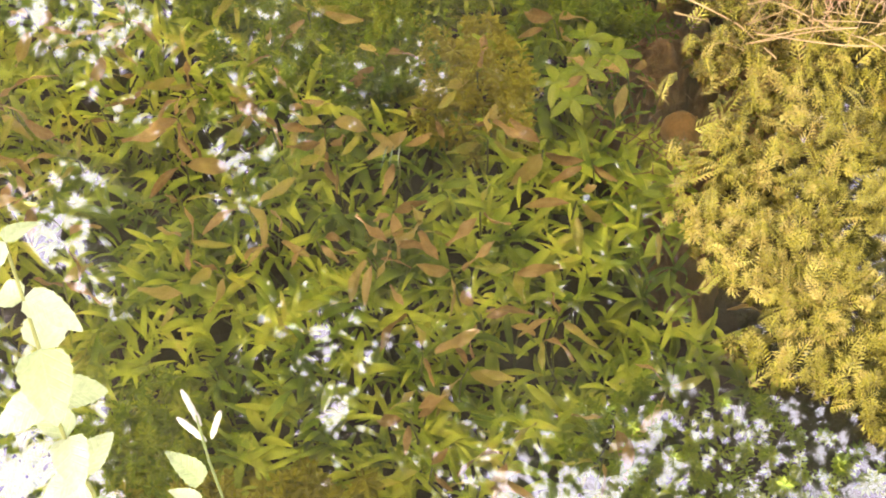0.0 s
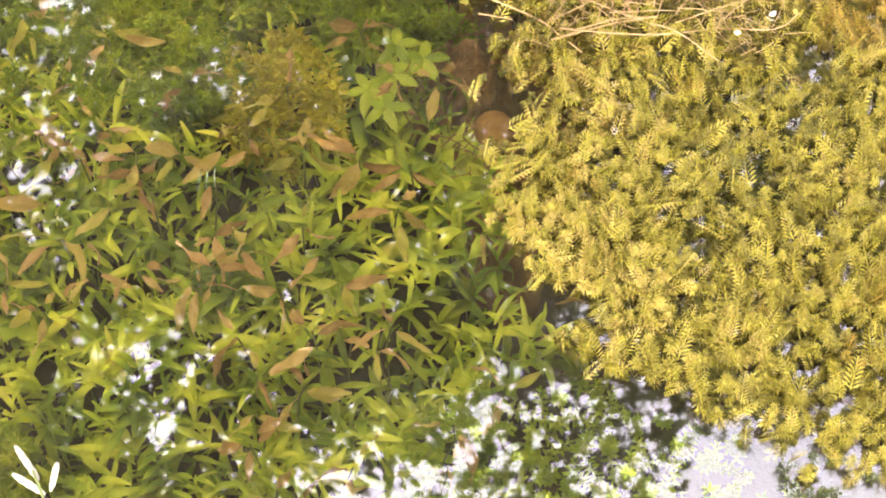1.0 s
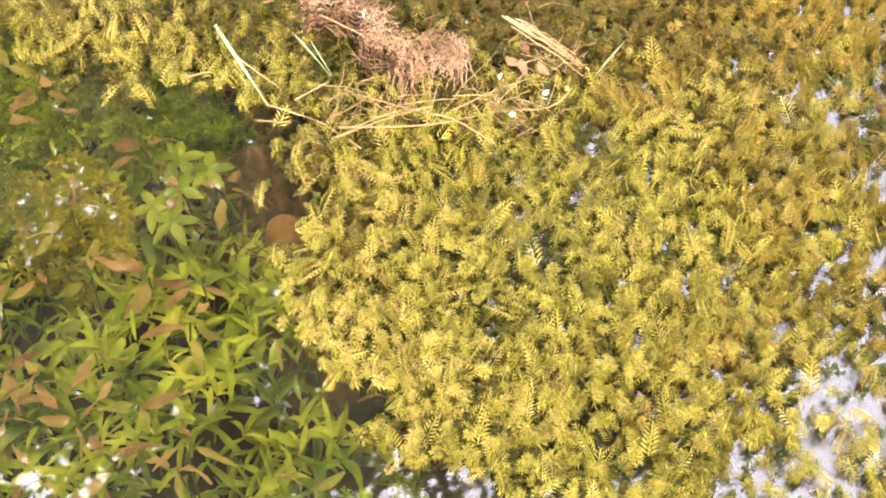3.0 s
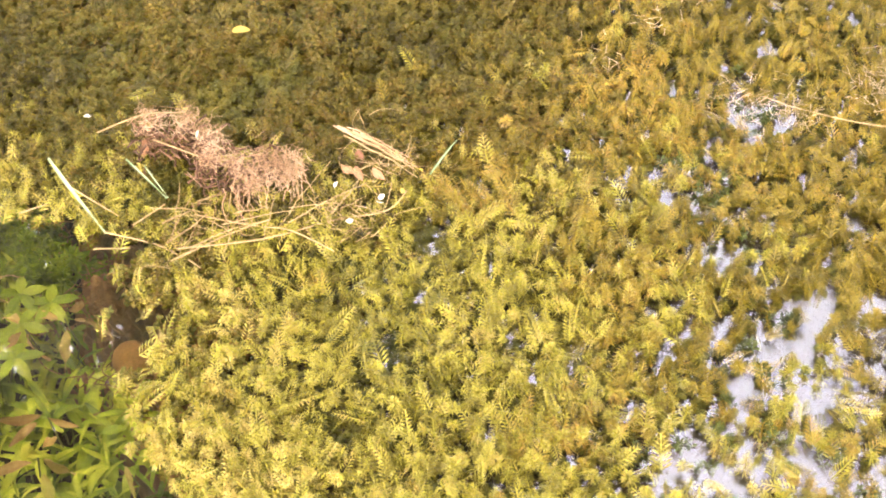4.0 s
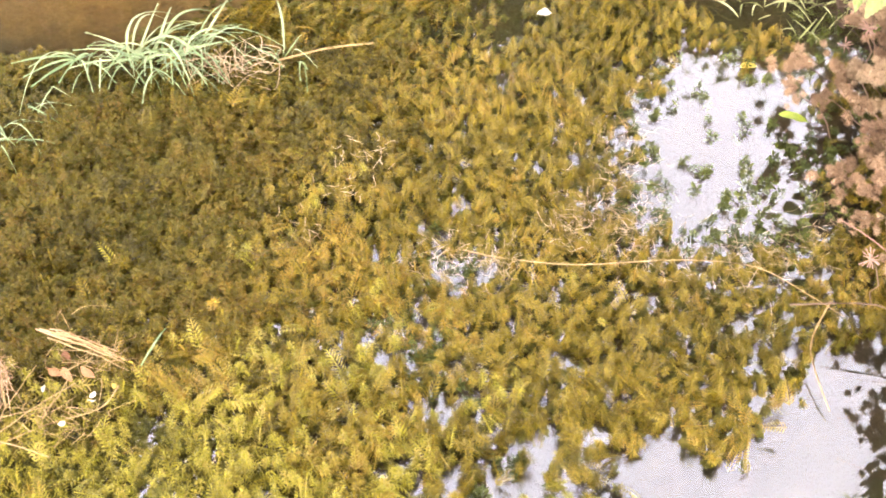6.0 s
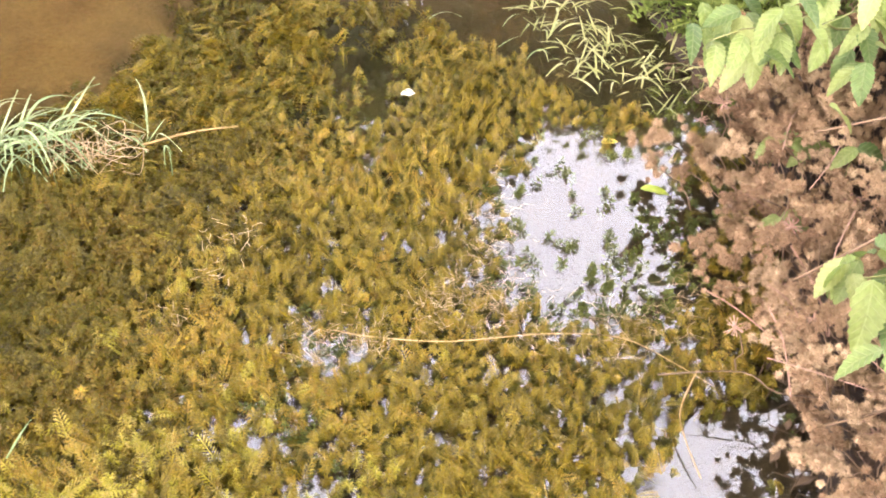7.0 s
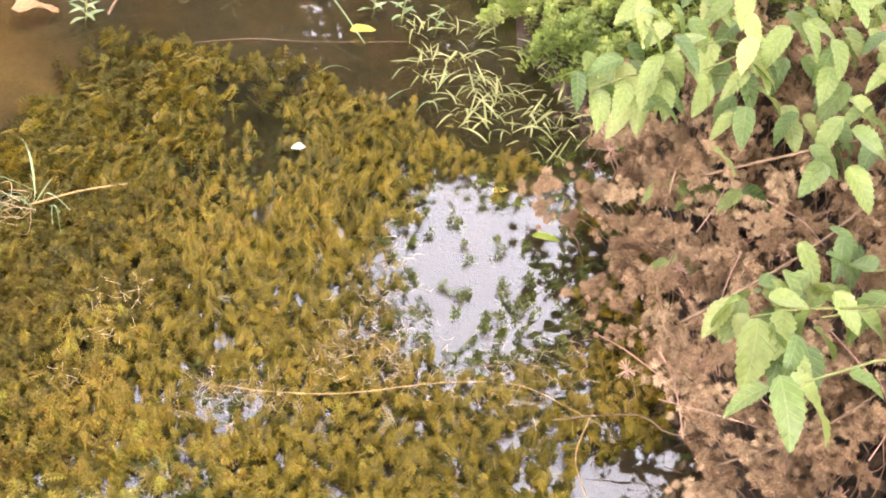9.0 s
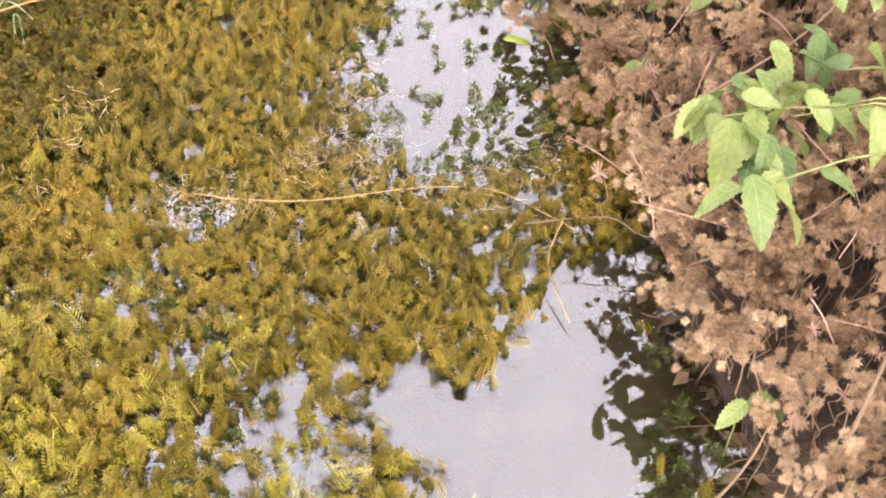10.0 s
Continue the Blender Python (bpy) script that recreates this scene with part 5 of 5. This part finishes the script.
UPPER = hanging(2.08, 0.85, 0.33, 64, 0.17, 0.13, 0.09, 0.060, 5) + hanging(1.95, 0.93, 0.26, 16, 0.08, 0.07, 0.05, 0.055, 6) + hanging(2.22, 0.70, 0.36, 54, 0.16, 0.14, 0.10, 0.060, 7)
leafy_shrub((2.35, 0.80), [(1.86, 0.92, 0.30), (2.02, 0.86, 0.34), (2.1, 0.9, 0.36), (2.2, 0.7, 0.36), (1.95, 0.8, 0.36)], UPPER, "leafy shrub with hanging light green leaves over the bank", 4)
leafy_shrub((2.40, 0.45), [(2.0, 0.50, 0.36), (2.1, 0.42, 0.42)], hanging(2.04, 0.50, 0.38, 16, 0.14, 0.12, 0.07, 0.085, 8), "leafy shrub with hanging green leaves on the bank", 6)
LOW = [((x, y, z), (x + 0.04, y - 0.045, z - 0.02)) for x, y, z in ((1.93, 0.80, 0.16), (1.98, 0.70, 0.18), (1.85, 0.72, 0.1), (2.0, 0.78, 0.12), (1.72, 0.42, 0.16), (1.42, 0.24, 0.12), (1.36, 0.06, 0.12))]
for b, t in LOW:
    ob = thing("green_shoot", (b[0], b[1], height(b[0], b[1])), "short green leaf shoot among the withered shrubs", "shoot", "green shoots among the withered shrubs")
    stalk("stem", ob, bent(ob.location, b, 0, 0.005, 4, 1), 0.0016, 0.001, M_STALK)
    put("leaf", LEAVES_SHRUB[1], ob, along(b, t, 0.2))
    put("leaf", LEAVES_SHRUB[0], ob, along(b, (b[0] - 0.045, b[1] + 0.01, b[2] - 0.02), -0.2))

# ---- plants at the near left edge ----
# leaf colour raised to pale so that it carries the sunlight on the plant
M_NEAR = plant("sunlit_leaf_tone", [(0.208, 0.264, 0.104), (0.336, 0.384, 0.192), (0.448, 0.480, 0.304)], patch=1.5, grain=9, rough=0.4, each="object", through_light=0.35, bump=0.5, veins=0.04)
LEAVES_NEAR = [leaf("pale_leaf", M_NEAR, w, 0.30, 0.14, d, 14, 0.04, 0.012, 0.1, s) for s, (w, d) in enumerate(((0.62, 0.15), (0.55, 0.25), (0.7, 0.1)))]


def near_plant():
    r = random.Random(8)
    foot, top = Vector((-0.45, 0.55, height(-0.45, 0.55))), Vector((-0.335, 0.62, 0.58))
    root = thing("tall_leafy_plant", foot, "tall leafy plant at the water's edge, sunlight put into its pale leaf colour", "plant")
    line = bent(foot, top, 0, 0.006, 10, 2)
    stalk("stem", root, line, 0.0035, 0.0015, M_STALK)
    for i in range(9):
        t = 0.30 + 0.70 * i / 8
        b = foot.lerp(top, t)
        for k in range(2):
            a = i * 1.3 + k * 3.14 + r.uniform(-0.3, 0.3)
            s = r.uniform(0.042, 0.066) * (1.0 if t < 0.9 else 0.85)
            put("leaf", r.choice(LEAVES_NEAR), root, along(b, b + Vector((s * math.cos(a), s * math.sin(a), s * r.uniform(-0.45, 0.15))), r.uniform(-0.3, 0.3)))
    foot, top = Vector((-0.27, 0.50, height(-0.27, 0.50))), Vector((-0.225, 0.535, 0.40))
    root = thing("flowering_stem", foot, "slender stem with white flower spikes at the water's edge", "plant")
    stalk("stem", root, bent(foot, top, 0, 0.004, 8, 3), 0.0022, 0.0012, M_PALE)
    for k, (dx, dz, ln) in enumerate(((0.0, 0.0, 0.05), (0.012, -0.03, 0.028), (-0.008, -0.035, 0.03))):
        b = top + Vector((dx * 0.3, 0, dz - 0.02))
        e_ = b + Vector((dx * 1.6 - 0.006, 0.012, ln))
        pts = [b.lerp(e_, q / 8) for q in range(9)]
        v, f = tube([p - foot for p in pts], [0.001, 0.0022, 0.003, 0.0026, 0.0032, 0.0027, 0.003, 0.0024, 0.0012], 8)
        part("flower_spike", mesh("flower_spike", v, f, M_WHITE), root, "white flower spike")
    for b, t in (((-0.245, 0.51, 0.24), (-0.22, 0.50, 0.26)), ((-0.25, 0.51, 0.26), (-0.272, 0.52, 0.28)), ((-0.24, 0.515, 0.30), (-0.262, 0.535, 0.33)), ((-0.14, 0.47, 0.28), (-0.09, 0.475, 0.30))):
        put("leaf", LEAVES_NEAR[1], root, along(b, t, 0.1))


near_plant()
